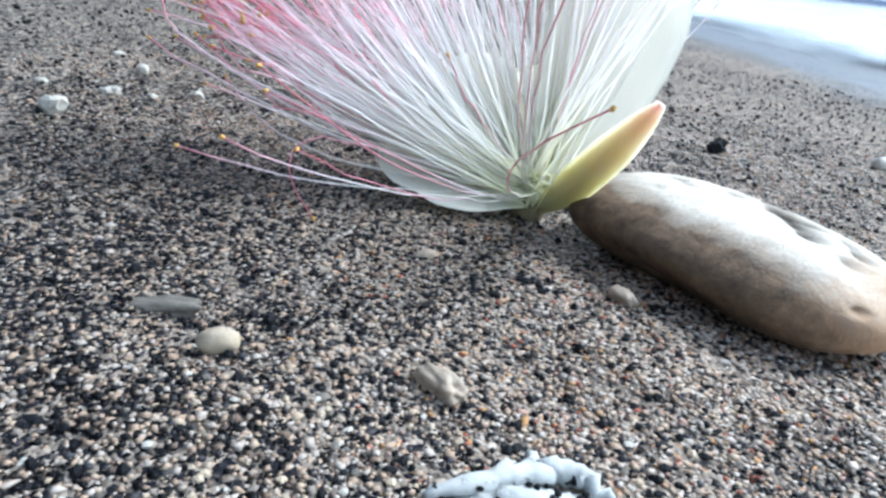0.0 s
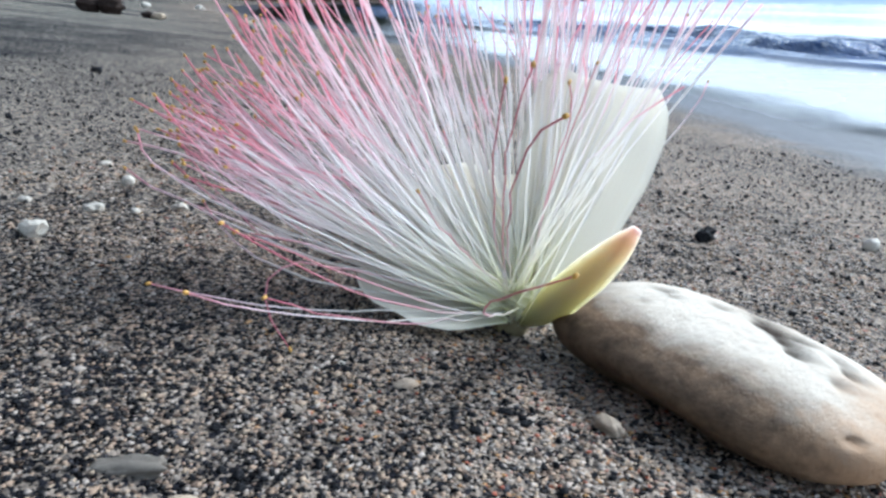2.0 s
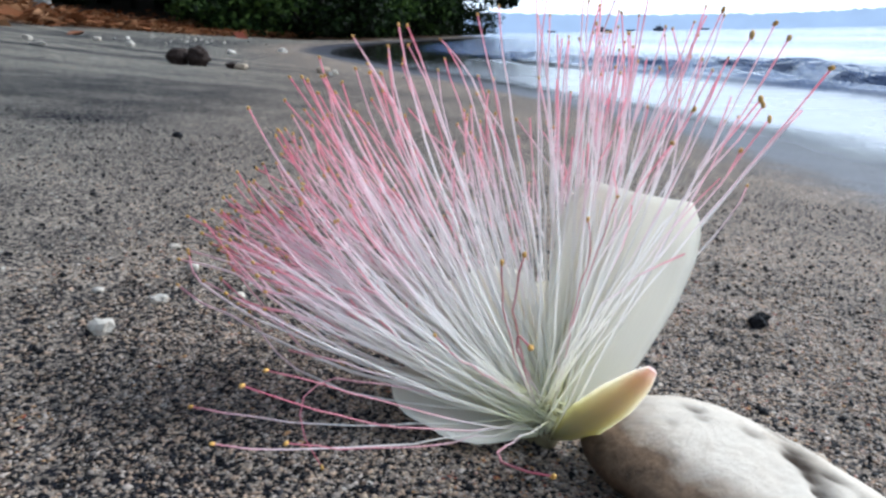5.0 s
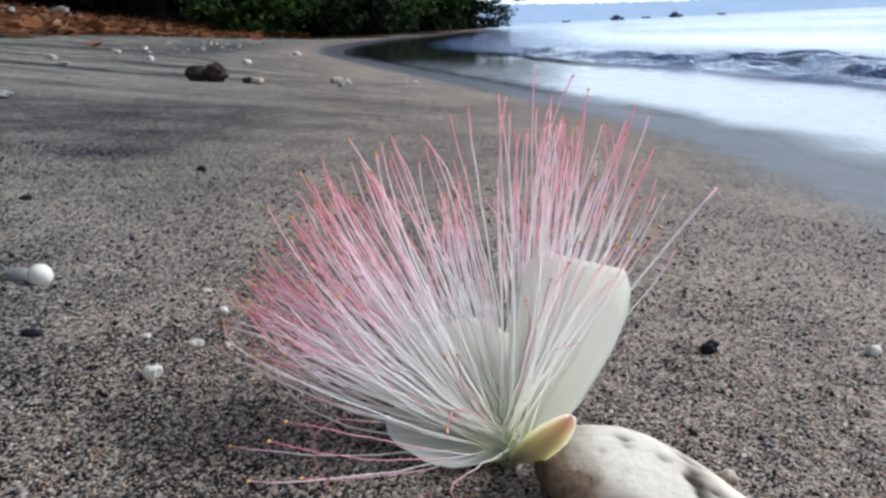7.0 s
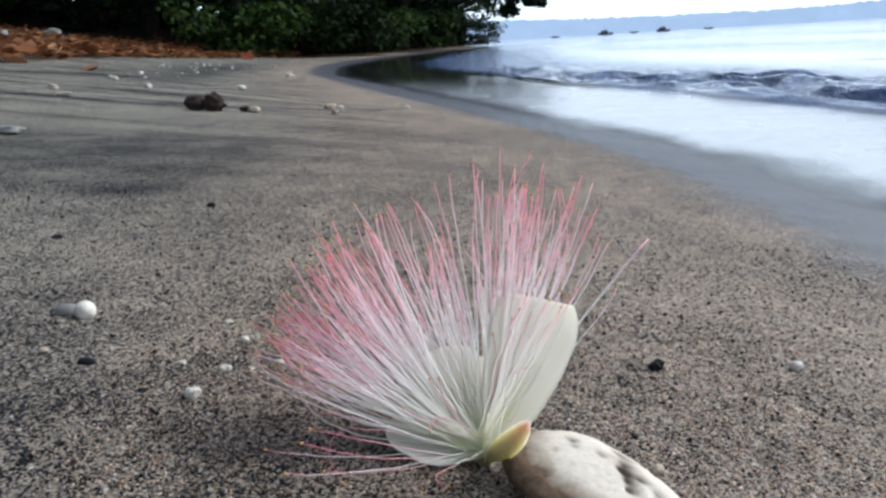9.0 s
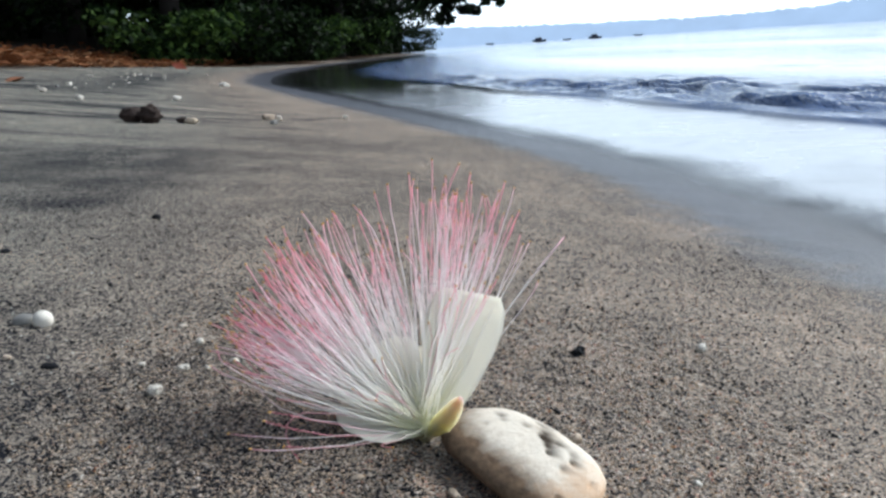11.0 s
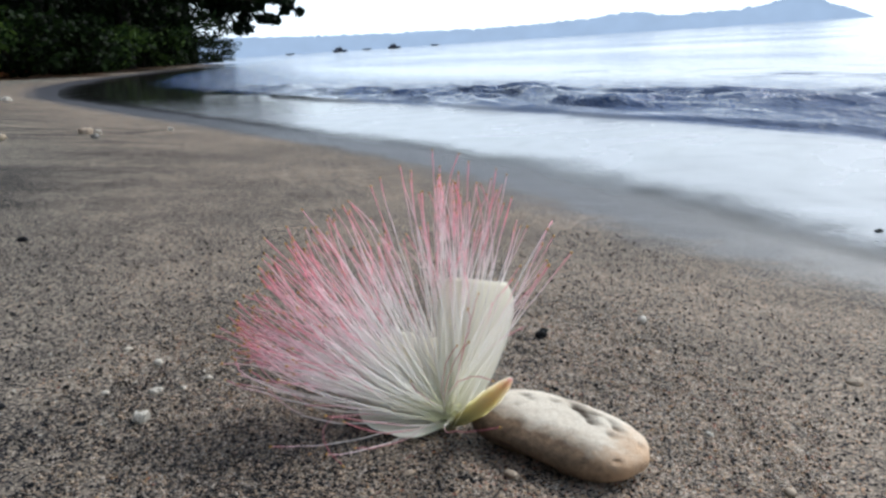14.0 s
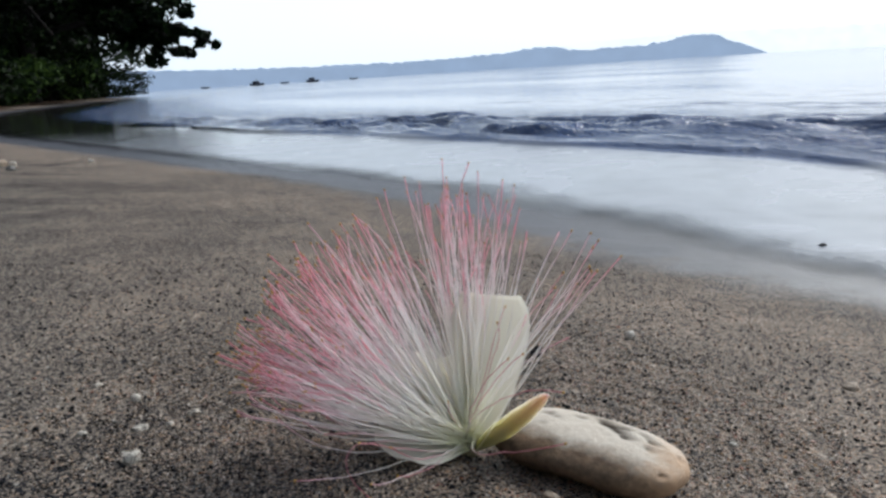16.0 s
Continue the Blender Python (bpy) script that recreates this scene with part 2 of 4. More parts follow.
def along_material(name, stops, translucent, rough=0.45, gloss=0.3, wander=0.12, veins=0.0, deep=0.0):
    """A colour that changes from the foot of a part to its tip, by the part's own map."""
    n = Nodes(name)
    uv = n.add("UVMap", {"uv_map": "along"}).outputs["UV"]
    v = n.add("SeparateXYZ", None, Vector=uv)
    rnd = n.add("ObjectInfo").outputs["Random"]
    pos = n.math("ADD", v.outputs["Y"], n.math("MULTIPLY", n.math("SUBTRACT", rnd, 0.5), wander))
    col = n.ramp(pos, stops)
    if veins:
        stripe = n.add("TexWave", {"bands_direction": "X"}, Vector=uv, Scale=9.0, Distortion=2.0, Detail=2.0)
        col = n.mix(n.math("MULTIPLY", stripe.outputs["Fac"], veins), col, n.mix(1.0, col, (0.93, 0.925, 0.86), "MULTIPLY"))
        n.bump(stripe.outputs["Fac"], 0.25, 0.0005)
    if deep:     # thick soft tissue that light soaks into
        n.set(Base_Color=col, Roughness=rough)
        n.put(n.bsdf, "Specular IOR Level", gloss)
        n.put(n.bsdf, "Subsurface Weight", 1.0)
        n.put(n.bsdf, "Subsurface Radius", (1.0, 1.0, 0.8))
        n.put(n.bsdf, "Subsurface Scale", deep)
        return n.mat
    return n.leafy(col, translucent, gloss, rough).mat


M_SAND = sand_material()
M_GRAIN = grain_material()
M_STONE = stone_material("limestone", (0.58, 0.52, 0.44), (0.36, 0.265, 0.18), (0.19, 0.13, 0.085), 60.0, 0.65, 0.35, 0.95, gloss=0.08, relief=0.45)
M_SHELL = stone_material("coral_chip", (0.47, 0.435, 0.375), (0.36, 0.30, 0.235), (0.36, 0.25, 0.17), 220.0, 0.6, 0.35)
M_TAN = stone_material("tan_shell", (0.36, 0.29, 0.22), (0.33, 0.23, 0.15), (0.20, 0.12, 0.07), 190.0, 0.55, 0.6)
M_WHITE = stone_material("bleached_coral", (0.44, 0.395, 0.33), (0.33, 0.28, 0.22), (0.48, 0.45, 0.40), 160.0, 0.7, 0.3)
M_CORAL = stone_material("white_coral", (0.43, 0.43, 0.41), (0.36, 0.35, 0.33), (0.03, 0.03, 0.035), 130.0, 0.75, 0.9)
M_GREY = stone_material("grey_pebble", (0.17, 0.165, 0.155), (0.22, 0.20, 0.18), (0.12, 0.11, 0.10), 300.0, 0.75, 0.7)
M_CHALK = stone_material("chalky_coral", (0.57, 0.53, 0.465), (0.45, 0.40, 0.335), (0.32, 0.28, 0.23), 260.0, 0.7, 0.35)
M_CREAM = stone_material("cream_pebble", (0.45, 0.365, 0.265), (0.40, 0.29, 0.18), (0.27, 0.17, 0.10), 210.0, 0.45, 0.5)
M_DULL = stone_material("dull_coral", (0.150, 0.132, 0.112), (0.19, 0.165, 0.135), (0.09, 0.08, 0.07), 330.0, 0.85, 0.8)
M_BLACK = stone_material("black_pebble", (0.012, 0.012, 0.014), (0.007, 0.007, 0.008), (0.02, 0.02, 0.022), 300.0, 0.75, 0.6, gloss=0.12)
M_HUSK = stone_material("dark_husk", (0.030, 0.020, 0.016), (0.015, 0.010, 0.009), (0.05, 0.03, 0.022), 90.0, 0.85, 0.8)
M_FILAMENT = along_material("filament", [(0.0, (0.93, 0.92, 0.70)), (0.14, (0.985, 0.97, 0.87)), (0.32, (0.99, 0.97, 0.92)), (0.64, (0.99, 0.965, 0.95)),
                                         (0.84, (0.965, 0.81, 0.84)), (1.0, (0.89, 0.43, 0.50))], 0.72, 0.5, 0.2, 0.16)
M_FILAMENT_RED = along_material("red_filament", [(0.0, (0.80, 0.80, 0.55)), (0.25, (0.90, 0.82, 0.80)), (0.48, (0.78, 0.44, 0.48)), (1.0, (0.60, 0.16, 0.22))], 0.3, 0.45, 0.3, 0.12)
M_PETAL = along_material("petal", [(0.0, (0.88, 0.87, 0.60)), (0.14, (0.98, 0.955, 0.83)), (0.40, (0.985, 0.955, 0.875)), (1.0, (0.985, 0.955, 0.875))], 0.60, 0.5, 0.2, 0.0, 0.15)
M_SEPAL = along_material("sepal", [(0.0, (0.34, 0.33, 0.15)), (0.50, (0.46, 0.41, 0.24)), (0.80, (0.54, 0.43, 0.30)), (0.93, (0.56, 0.37, 0.29)), (1.0, (0.72, 0.42, 0.40))], 0.3, 0.4, 0.4, 0.0, 0.2, 0.002)
M_ANTHER = Nodes("anther").set(Base_Color=(0.60, 0.34, 0.08), Roughness=0.7).mat
M_CUP = stone_material("flower_cup", (0.18, 0.15, 0.08), (0.11, 0.08, 0.045), (0.12, 0.07, 0.03), 350.0, 0.6)


# ---- helpers for building ----
def mesh(name, verts, faces, smooth=True):
    me = bpy.data.meshes.new(name)
    me.from_pydata([tuple(v) for v in verts], [], [tuple(f) for f in faces])
    if smooth:
        me.polygons.foreach_set("use_smooth", [True] * len(me.polygons))
    me.update()
    return me


def part(name, data, material, parent=None, label=""):
    """Links a mesh, or a bmesh, as one object under its thing."""
    if isinstance(data, bmesh.types.BMesh):
        me = bpy.data.meshes.new(name)
        data.to_mesh(me)
        data.free()
        me.polygons.foreach_set("use_smooth", [True] * len(me.polygons))
        data = me
    if material and not data.materials:
        data.materials.append(material)
    ob = new(name, data)
    ob.parent = parent
    return tagged(ob, label)


def sheet(name, xs, ys, height, layers=None):
    """A grid over xs and ys with the height and extra numbers at each point."""
    X, Y = np.meshgrid(xs, ys)
    X, Y = X.ravel(), Y.ravel()
    Z = height(X, Y)
    nx, ny = len(xs), len(ys)
    i = np.arange(nx * ny).reshape(ny, nx)
    quads = np.stack([i[:-1, :-1], i[:-1, 1:], i[1:, 1:], i[1:, :-1]], -1).reshape(-1, 4)
    me = bpy.data.meshes.new(name)
    me.vertices.add(nx * ny)
    me.vertices.foreach_set("co", np.stack([X, Y, Z], -1).ravel())
    me.loops.add(quads.size)
    me.loops.foreach_set("vertex_index", quads.ravel())
    me.polygons.add(len(quads))
    me.polygons.foreach_set("loop_start", np.arange(0, quads.size, 4))
    me.polygons.foreach_set("use_smooth", np.ones(len(quads), bool))
    for key, f in (layers or {}).items():
        me.attributes.new(key, "FLOAT", "POINT").data.foreach_set("value", f(X, Y))
    me.update(calc_edges=True)
    return me


def waves(x, y, seed, rows):
    """A smooth random field: a sum of plane waves, rows of (wavelength, amplitude)."""
    rng = np.random.default_rng(seed)
    out = np.zeros_like(x)
    for length, amp in rows:
        for _ in range(6):
            a, ph = rng.uniform(0, 2 * np.pi, 2)
            k = 2 * np.pi / (length * rng.uniform(0.7, 1.4))
            out = out + amp * 0.4 * np.sin(k * (x * np.cos(a) + y * np.sin(a)) + ph)
    return out


def smooth(a, lo, hi):
    t = np.clip((a - lo) / (hi - lo), 0, 1)
    return t * t * (3 - 2 * t)


# ---- the beach ----
SEA = -0.052                         # the level of the water
SHORE_Y = [-4000, -60, -10, 0.0, 0.3, 0.9, 1.3, 1.7, 2.05, 3.1, 4.2, 6.0, 9.0, 13.0, 17.0, 24.0, 33.0, 36.0, 40.0, 4000.0]
SHORE_X = [-400, 6.0, 2.8, 0.50, 0.425, 0.335, 0.20, 0.02, -0.11, -0.55, -1.0, -1.75, -2.5, -2.95, -2.85, -2.4, -1.75, -2.6, -12.0, -3000.0]


def shore_x(y):
    """The waterline's x at each y."""
    w = 0.12 + 0.08 * np.abs(y)
    return (np.interp(y - w, SHORE_Y, SHORE_X) + 2 * np.interp(y, SHORE_Y, SHORE_X) + np.interp(y + w, SHORE_Y, SHORE_X)) / 4


def beach(x, y):
    """The beach without its ripples: a slope that falls to the waterline, with a bank at its back."""
    s = shore_x(y) - x
    slope = 0.11 - 0.06 * smooth(y, 6.0, 16.0)
    return SEA + slope * np.clip(s, -8, 30) + 0.13 * np.clip(s - 3.1, 0, 26)


def sand_z(x, y):
    d = np.hypot(x, y)
    near = waves(x, y, 3, [(0.011, 0.00022), (0.03, 0.0005), (0.08, 0.0009)]) * (1 - smooth(d, 2.0, 4.0))
    far = waves(x, y, 4, [(0.5, 0.004), (1.4, 0.01)]) * smooth(d, 0.5, 4.0) * smooth(shore_x(y) - x, 0.1, 1.0)
    ridge = 0.006 * smooth(-(x + 0.30), 0.0, 0.25) * (smooth(y - 0.33 - 0.2 * (x + 0.35), -0.05, 0.0) - smooth(y - 0.33 - 0.2 * (x + 0.35), 0.0, 0.35))
    return beach(x, y) + near + far + ridge


def at_sand(x, y):
    return float(sand_z(np.array([x]), np.array([y]))[0])


def stretch(reach, n, fine=0.05):
    u = np.linspace(-math.asinh(reach / fine), math.asinh(reach / fine), n)
    return fine * np.sinh(u)


def drift_y(x):
    """The middle of the broad band of black grains that runs up the beach."""
    return 3.1 + 2.5 * (-x - 1.6)


def dark_patch(x, y):
    a = np.exp(-np.clip(np.abs(x + 0.68) - 0.28, 0, None) ** 2 / 0.012 - np.clip(np.abs(y - 0.56 - 0.22 * (x + 0.5)) - 0.16, 0, None) ** 2 / 0.014) * 0.95 + np.exp(-((x + 0.18) / 0.25) ** 2 - ((y - 0.58) / 0.22) ** 2) * 0.42
    b = np.exp(-((x + 0.30) / 0.5) ** 2 - ((y - 1.05) / 0.12) ** 2) * 0.4
    c = np.exp(-np.clip(np.abs(x + 2.4) - 0.6, 0, None) ** 2 / 0.12 - ((y - drift_y(x)) / (0.45 + 0.25 * np.clip(-x - 1.5, 0, 2))) ** 2) * 1.1
    e = np.exp(-((x + 1.9) / 0.40) ** 2 - ((y - 2.65) / 0.28) ** 2) * 0.9
    g = np.exp(-((x + 0.26) / 0.22) ** 2 - ((y - 0.02) / 0.20) ** 2) * 0.85 + np.exp(-((x + 0.07) / 0.05) ** 2 - ((y + 0.10) / 0.06) ** 2) * 0.5
    return np.clip(a + b + c + e + g, 0, 1) * (0.75 + waves(x, y, 9, [(0.1, 0.25)]))


ground = new("ground", sheet("ground", stretch(3500, 420), stretch(3500, 420), sand_z, {
    "wet": lambda x, y: (1 - smooth(shore_x(y) - x, 0.0, 0.21 + 0.045 * np.clip(y, 0, 12))) * (0.74 + 0.26 * smooth(y, 0.3, 1.1)) + 0.24 * (1 - smooth(shore_x(y) - x, 0.10, 0.65)) * smooth(y, 0.12, 0.4) * (1 - smooth(y, 3.0, 6.0)),
    "soil": lambda x, y: smooth(shore_x(y) - x + waves(x, y, 5, [(1.0, 0.25), (0.4, 0.12)]) + 1.5 * smooth(y, 11.0, 16.0), 2.2, 2.7),
    "wood_shade": lambda x, y: smooth(shore_x(y) - x + waves(x, y, 6, [(1.3, 0.3)]), 4.4, 5.6), "dry": lambda x, y: smooth(shore_x(y) - x, 0.52, 0.95), "dark_patch": dark_patch, "drift": lambda x, y: smooth(y, 0.5, 1.3) * smooth(shore_x(y) - x, 0.3, 0.7) * 1.1}))
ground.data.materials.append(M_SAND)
tagged(ground, "sloping beach of coarse grey and black speckled sand", "sand", kind="structure")


# ---- the sea ----
def lumps(x, y, seed):
    """Smooth random heights between 0 and 1 on a unit lattice."""
    table = np.random.default_rng(seed).uniform(0, 1, (256, 256))
    i, j = np.floor(x).astype(int), np.floor(y).astype(int)
    u, v = x - i, y - j
    u, v = u * u * (3 - 2 * u), v * v * (3 - 2 * v)
    g = lambda a, b: table[(i + a) % 256, (j + b) % 256]
    return (g(0, 0) * (1 - u) + g(1, 0) * u) * (1 - v) + (g(0, 1) * (1 - u) + g(1, 1) * u) * v


def front(y):
    return shore_x(y) + 0.58 + 0.055 * np.clip(y, -2, 60)


def ripples(s, y, scale, seed):
    """Short-crested wavelets that run with the shore: long along it, steep across it."""
    return lumps(s * scale, y * scale * 0.26 + s * scale * 0.12, seed) - 0.5


def sea_z(x, y):
    """A spent wave: one low lip, then a band of steep wavelets, then flat water with a few lines of swell."""
    s = x - front(y) + waves(x, y, 21, [(0.9, 0.05), (0.35, 0.02)])
    hump = 0.028 * smooth(s, 0.0, 0.36) * (1 - smooth(s, 0.40, 1.3)) * (1 - smooth(y, 5.0, 11.0)) * (0.75 + 0.5 * lumps(y * 0.9, s * 0 + 3.0, 28))
    lip = 0.012 * np.exp(-np.clip(-s, 0, None) / 0.006) * np.exp(-np.clip(s, 0, None) / 0.30) * (s > -0.2)
    d = np.hypot(x, y)
    wide = 1 + 0.10 * np.clip(y, 0, 20)
    band = smooth(s, 0.0, 0.05) * (1 - smooth(s, 0.30 * wide, 0.85 * wide)) + 0.30 * np.exp(-((s - 1.25 * wide) / 0.16) ** 2) + 0.12 * smooth(s, 0.5, 0.9) * (1 - smooth(s, 2.5, 6.0))
    patchy = 0.35 + 1.3 * smooth(lumps(s * 5, y * 1.6, 27), 0.25, 0.75)
    chop = band * patchy * (0.026 * ripples(s, y, 11, 22) + 0.022 * ripples(s, y, 25, 23) + 0.009 * ripples(s, y, 52, 26)) * (1 - 0.85 * smooth(y, 1.2, 4.5))
    swell = smooth(s, 0.4, 2.0) * (waves(x, y * 0.35, 23, [(1.3, 0.002)]) * (1 - smooth(d, 6, 20)) + waves(x, y * 0.4, 24, [(4.0, 0.012)]) * (1 - smooth(d, 40, 120)))
    return SEA + lip + hump + chop + swell + 0.0005 * waves(x, y, 25, [(0.3, 1.0)])


def water_material():
    n = Nodes("sea_water")
    co = n.coords()
    foam_in = n.add("Attribute", {"attribute_name": "foam"}).outputs["Fac"]
    lace = n.add("TexVoronoi", {"feature": "SMOOTH_F1"}, Vector=n.add("VectorMath", {"operation": "ADD"}, i0=co, i1=n.add("TexNoise", None, Vector=co, Scale=3.0).outputs["Color"]).outputs[0], Scale=6.0)
    cloud = n.math("ADD", n.noise(co, 2.2, 5.0, 0.6), n.math("MULTIPLY", lace.outputs["Distance"], 0.5))
    foam = n.math("MULTIPLY", foam_in, n.ramp(cloud, [(0.35, 0.55), (0.85, 1.0)]))
    long = n.add("Mapping", None, Vector=co, Scale=(1.0, 0.35, 1.0)).outputs[0]
    fleck = n.math("MULTIPLY", n.ramp(n.noise(long, 30.0, 6.0, 0.72), [(0.57, 0.0), (0.66, 1.0)]), n.add("Attribute", {"attribute_name": "chop"}).outputs["Fac"])
    foam = n.math("MAXIMUM", foam, n.math("MULTIPLY", fleck, 0.75))
    deep = n.add("Attribute", {"attribute_name": "deep"}).outputs["Fac"]
    body = n.mix(deep, (0.020, 0.021, 0.020), (0.030, 0.068, 0.180))      # clear over dark sand, blue where it deepens
    col = n.mix(foam, body, (0.45, 0.475, 0.52))
    n.set(Base_Color=col, Roughness=n.math("ADD", 0.07, n.math("MULTIPLY", foam, 0.25)), IOR=1.33)
    thin = n.add("Attribute", {"attribute_name": "depth"}).outputs["Fac"]
    thin = n.math("ADD", thin, n.math("MULTIPLY", n.math("SUBTRACT", n.noise(co, 120.0, 6.0, 0.75), 0.5), n.math("MULTIPLY", n.math("MULTIPLY", thin, n.math("SUBTRACT", 1.0, thin)), 7.0)))
    clear = n.add("BsdfTransparent")
    film = n.add("MixShader", None, Fac=thin)
    n.tree.links.new(clear.outputs[0], film.inputs[1])
    n.tree.links.new(n.bsdf.outputs[0], film.inputs[2])
    n.tree.links.new(film.outputs[0], n.out.inputs["Surface"])
    chop = n.add("Attribute", {"attribute_name": "chop"}).outputs["Fac"]
    h = n.add("TexNoise", None, Vector=n.add("Mapping", None, Vector=co, Scale=(1.0, 0.30, 1.0)).outputs[0], Scale=13.0, Detail=6.0, Roughness=0.6).outputs["Fac"]
    b = n.add("Bump", None, Height=h, Strength=n.math("MULTIPLY", chop, 1.0), Distance=0.045)
    n.put(n.bsdf, "Normal", b.outputs["Normal"])
    return n.mat


def foam_amount(x, y):
    s = x - front(y)
    swash = smooth(x - shore_x(y) + 0.35 * waves(x, y, 33, [(0.25, 0.05), (0.1, 0.03)]), -0.01, 0.07) * (1 - smooth(s, -0.02, 0.03)) * (1 - smooth(y + 0.7 * x, 1.8, 4.2)) * 0.85
    crest = np.exp(-((s - 0.07) / 0.05) ** 2) * 0.16 + smooth(s, 0.02, 0.3) * (1 - smooth(s, 0.6, 1.6)) * 0.08
    return np.clip(swash + crest, 0, 1)


sea_x = np.concatenate([-np.geomspace(3500, 0.9, 60), np.linspace(-0.85, 3.2, 470), np.geomspace(3.25, 3500, 120)])
sea_y = np.concatenate([-np.geomspace(3500, 1.05, 50), np.linspace(-1.0, 4.0, 330), np.geomspace(4.04, 3500, 160)])
sea = new("water", sheet("water", sea_x, sea_y, sea_z, {
    "foam": foam_amount, "depth": lambda x, y: smooth(x - shore_x(y) + 0.22 * waves(x, y, 34, [(0.3, 0.06), (0.12, 0.04)]), -0.03, 0.15),
    "deep": lambda x, y: smooth(x - front(y), -0.05, 0.02),
    "chop": lambda x, y: smooth(x - front(y), -0.02, 0.1) * (1 - 0.97 * smooth(x - front(y), 0.35, 1.3 + 0.1 * np.clip(y, 0, 12))) * (0.8 + 0.5 * smooth(y, 1.0, 4.0)) + 0.014}))
sea.data.materials.append(water_material())
tagged(sea, "pale calm sea with one small wave and a milky sheet of swash", "sea", kind="structure")


# ---- the flower ----
def with_map(me, per_vertex):
    """Gives a mesh the map "along": per vertex (across, along)."""
    uv = me.uv_layers.new(name="along")
    idx = np.zeros(len(me.loops), int)
    me.loops.foreach_get("vertex_index", idx)
    uv.data.foreach_set("uv", np.asarray(per_vertex, float)[idx].ravel())
    return me


def tube(name, points, radii, sides=5):
    """A tapered round thread through the points, closed at its ends."""
    pts = [Vector(p) for p in points]
    verts, uvs = [], []
    side = None
    for i, p in enumerate(pts):
        way = (pts[min(i + 1, len(pts) - 1)] - pts[max(i - 1, 0)]).normalized()
        if side is None:
            side = way.orthogonal().normalized()
        side = (side - way * side.dot(way)).normalized()
        up = way.cross(side)
        for k in range(sides):
            a = 2 * math.pi * k / sides
            verts.append(p + (side * math.cos(a) + up * math.sin(a)) * radii[i])
            uvs.append((k / sides, i / (len(pts) - 1)))
    faces = [(i * sides + k, i * sides + (k + 1) % sides, (i + 1) * sides + (k + 1) % sides, (i + 1) * sides + k)
             for i in range(len(pts) - 1) for k in range(sides)]
    faces += [tuple(range(sides))[::-1], tuple(range((len(pts) - 1) * sides, len(pts) * sides))]
    return with_map(mesh(name, verts, faces), uvs)


def bezier(p, n):
    """Points along a cubic with the four corners p."""
    a, b, c, d = (Vector(q) for q in p)
    return [a * (1 - t) ** 3 + b * 3 * t * (1 - t) ** 2 + c * 3 * t * t * (1 - t) + d * t ** 3 for t in (i / (n - 1) for i in range(n))]


def blade(name, spine, across, width, profile, cup, thick, frill=0.0, seed=0, n=18, m=13, arch=0.25):
    """A petal or sepal: a sheet along the spine, cupped across, with thickness."""
    rng = np.random.default_rng(seed)
    pts = bezier(spine, n)
    ph = rng.uniform(0, 6.28, 4)
    top, bottom, uvs = [], [], []
    for i, p in enumerate(pts):
        v = i / (n - 1)
        way = (pts[min(i + 1, n - 1)] - pts[max(i - 1, 0)]).normalized()
        w = Vector(across)
        w = (w - way * w.dot(way)).normalized()
        nor = way.cross(w)
        half = width * np.interp(v, *zip(*profile))
        for k in range(m):
            u = 2 * k / (m - 1) - 1
            lift = cup * half * (u * u) + frill * (0.5 * math.sin(9 * v + ph[0] + 3 * u) + 0.35 * math.sin(21 * v + 5 * u + ph[1])) * abs(u) * v
            q = p + w * (half * u) + nor * lift
            q = q - way * (half * arch * u * u * v)
            t = thick * (1 - 0.75 * u * u) * (1 - 0.6 * v)
            top.append(q + nor * t / 2)
            bottom.append(q - nor * t / 2)
            uvs.append(((u + 1) / 2, v))
    N = n * m
    faces = []
    for i in range(n - 1):
        for k in range(m - 1):
            a = i * m + k
            faces.append((a, a + 1, a + m + 1, a + m))
            faces.append((N + a, N + a + m, N + a + m + 1, N + a + 1))
    rim = list(range(m)) + [i * m + m - 1 for i in range(1, n)] + [N - 1 - k for k in range(1, m)] + [i * m for i in range(n - 2, 0, -1)]
    for a, b in zip(rim, rim[1:] + rim[:1]):
        faces.append((b, a, N + a, N + b))
    return with_map(mesh(name, top + bottom, faces), uvs + uvs)


flower = tagged(new("flower"), "fallen white and pink powder-puff flower with gold-tipped stamens on sand", "flower")
FOOT = Vector((0.0, 0.001, 0.0085))
AXIS = Vector((-0.33, 0.30, 0.90)).normalized()

PETAL = [(0, 0.22), (0.12, 0.40), (0.35, 0.82), (0.6, 1.0), (0.8, 0.98), (0.93, 0.86), (1.0, 0.62)]
BLUNT = [(0, 0.22), (0.12, 0.38), (0.35, 0.70), (0.6, 0.92), (0.78, 1.0), (0.90, 0.95), (0.97, 0.82), (1.0, 0.76)]
part("petal", blade("petal", [(0.002, 0.000, 0.006), (0.010, 0.009, 0.018), (0.0185, 0.023, 0.040), (0.0225, 0.0285, 0.0570)],
                    (1.0, -0.10, -0.1), 0.0168, BLUNT, -0.38, 0.0007, 0.0010, 1, n=26, arch=0.0), M_PETAL, flower, "broad white petal with a bent upper rim")
part("petal", blade("petal", [(-0.001, -0.001, 0.0066), (-0.012, 0.001, 0.0075), (-0.024, 0.004, 0.0105), (-0.0345, 0.009, 0.0165)],
                    (0.15, 1.0, 0.22), 0.0150, PETAL, -0.12, 0.0007, 0.0014, 2), M_PETAL, flower, "white petal cupped against the sand")
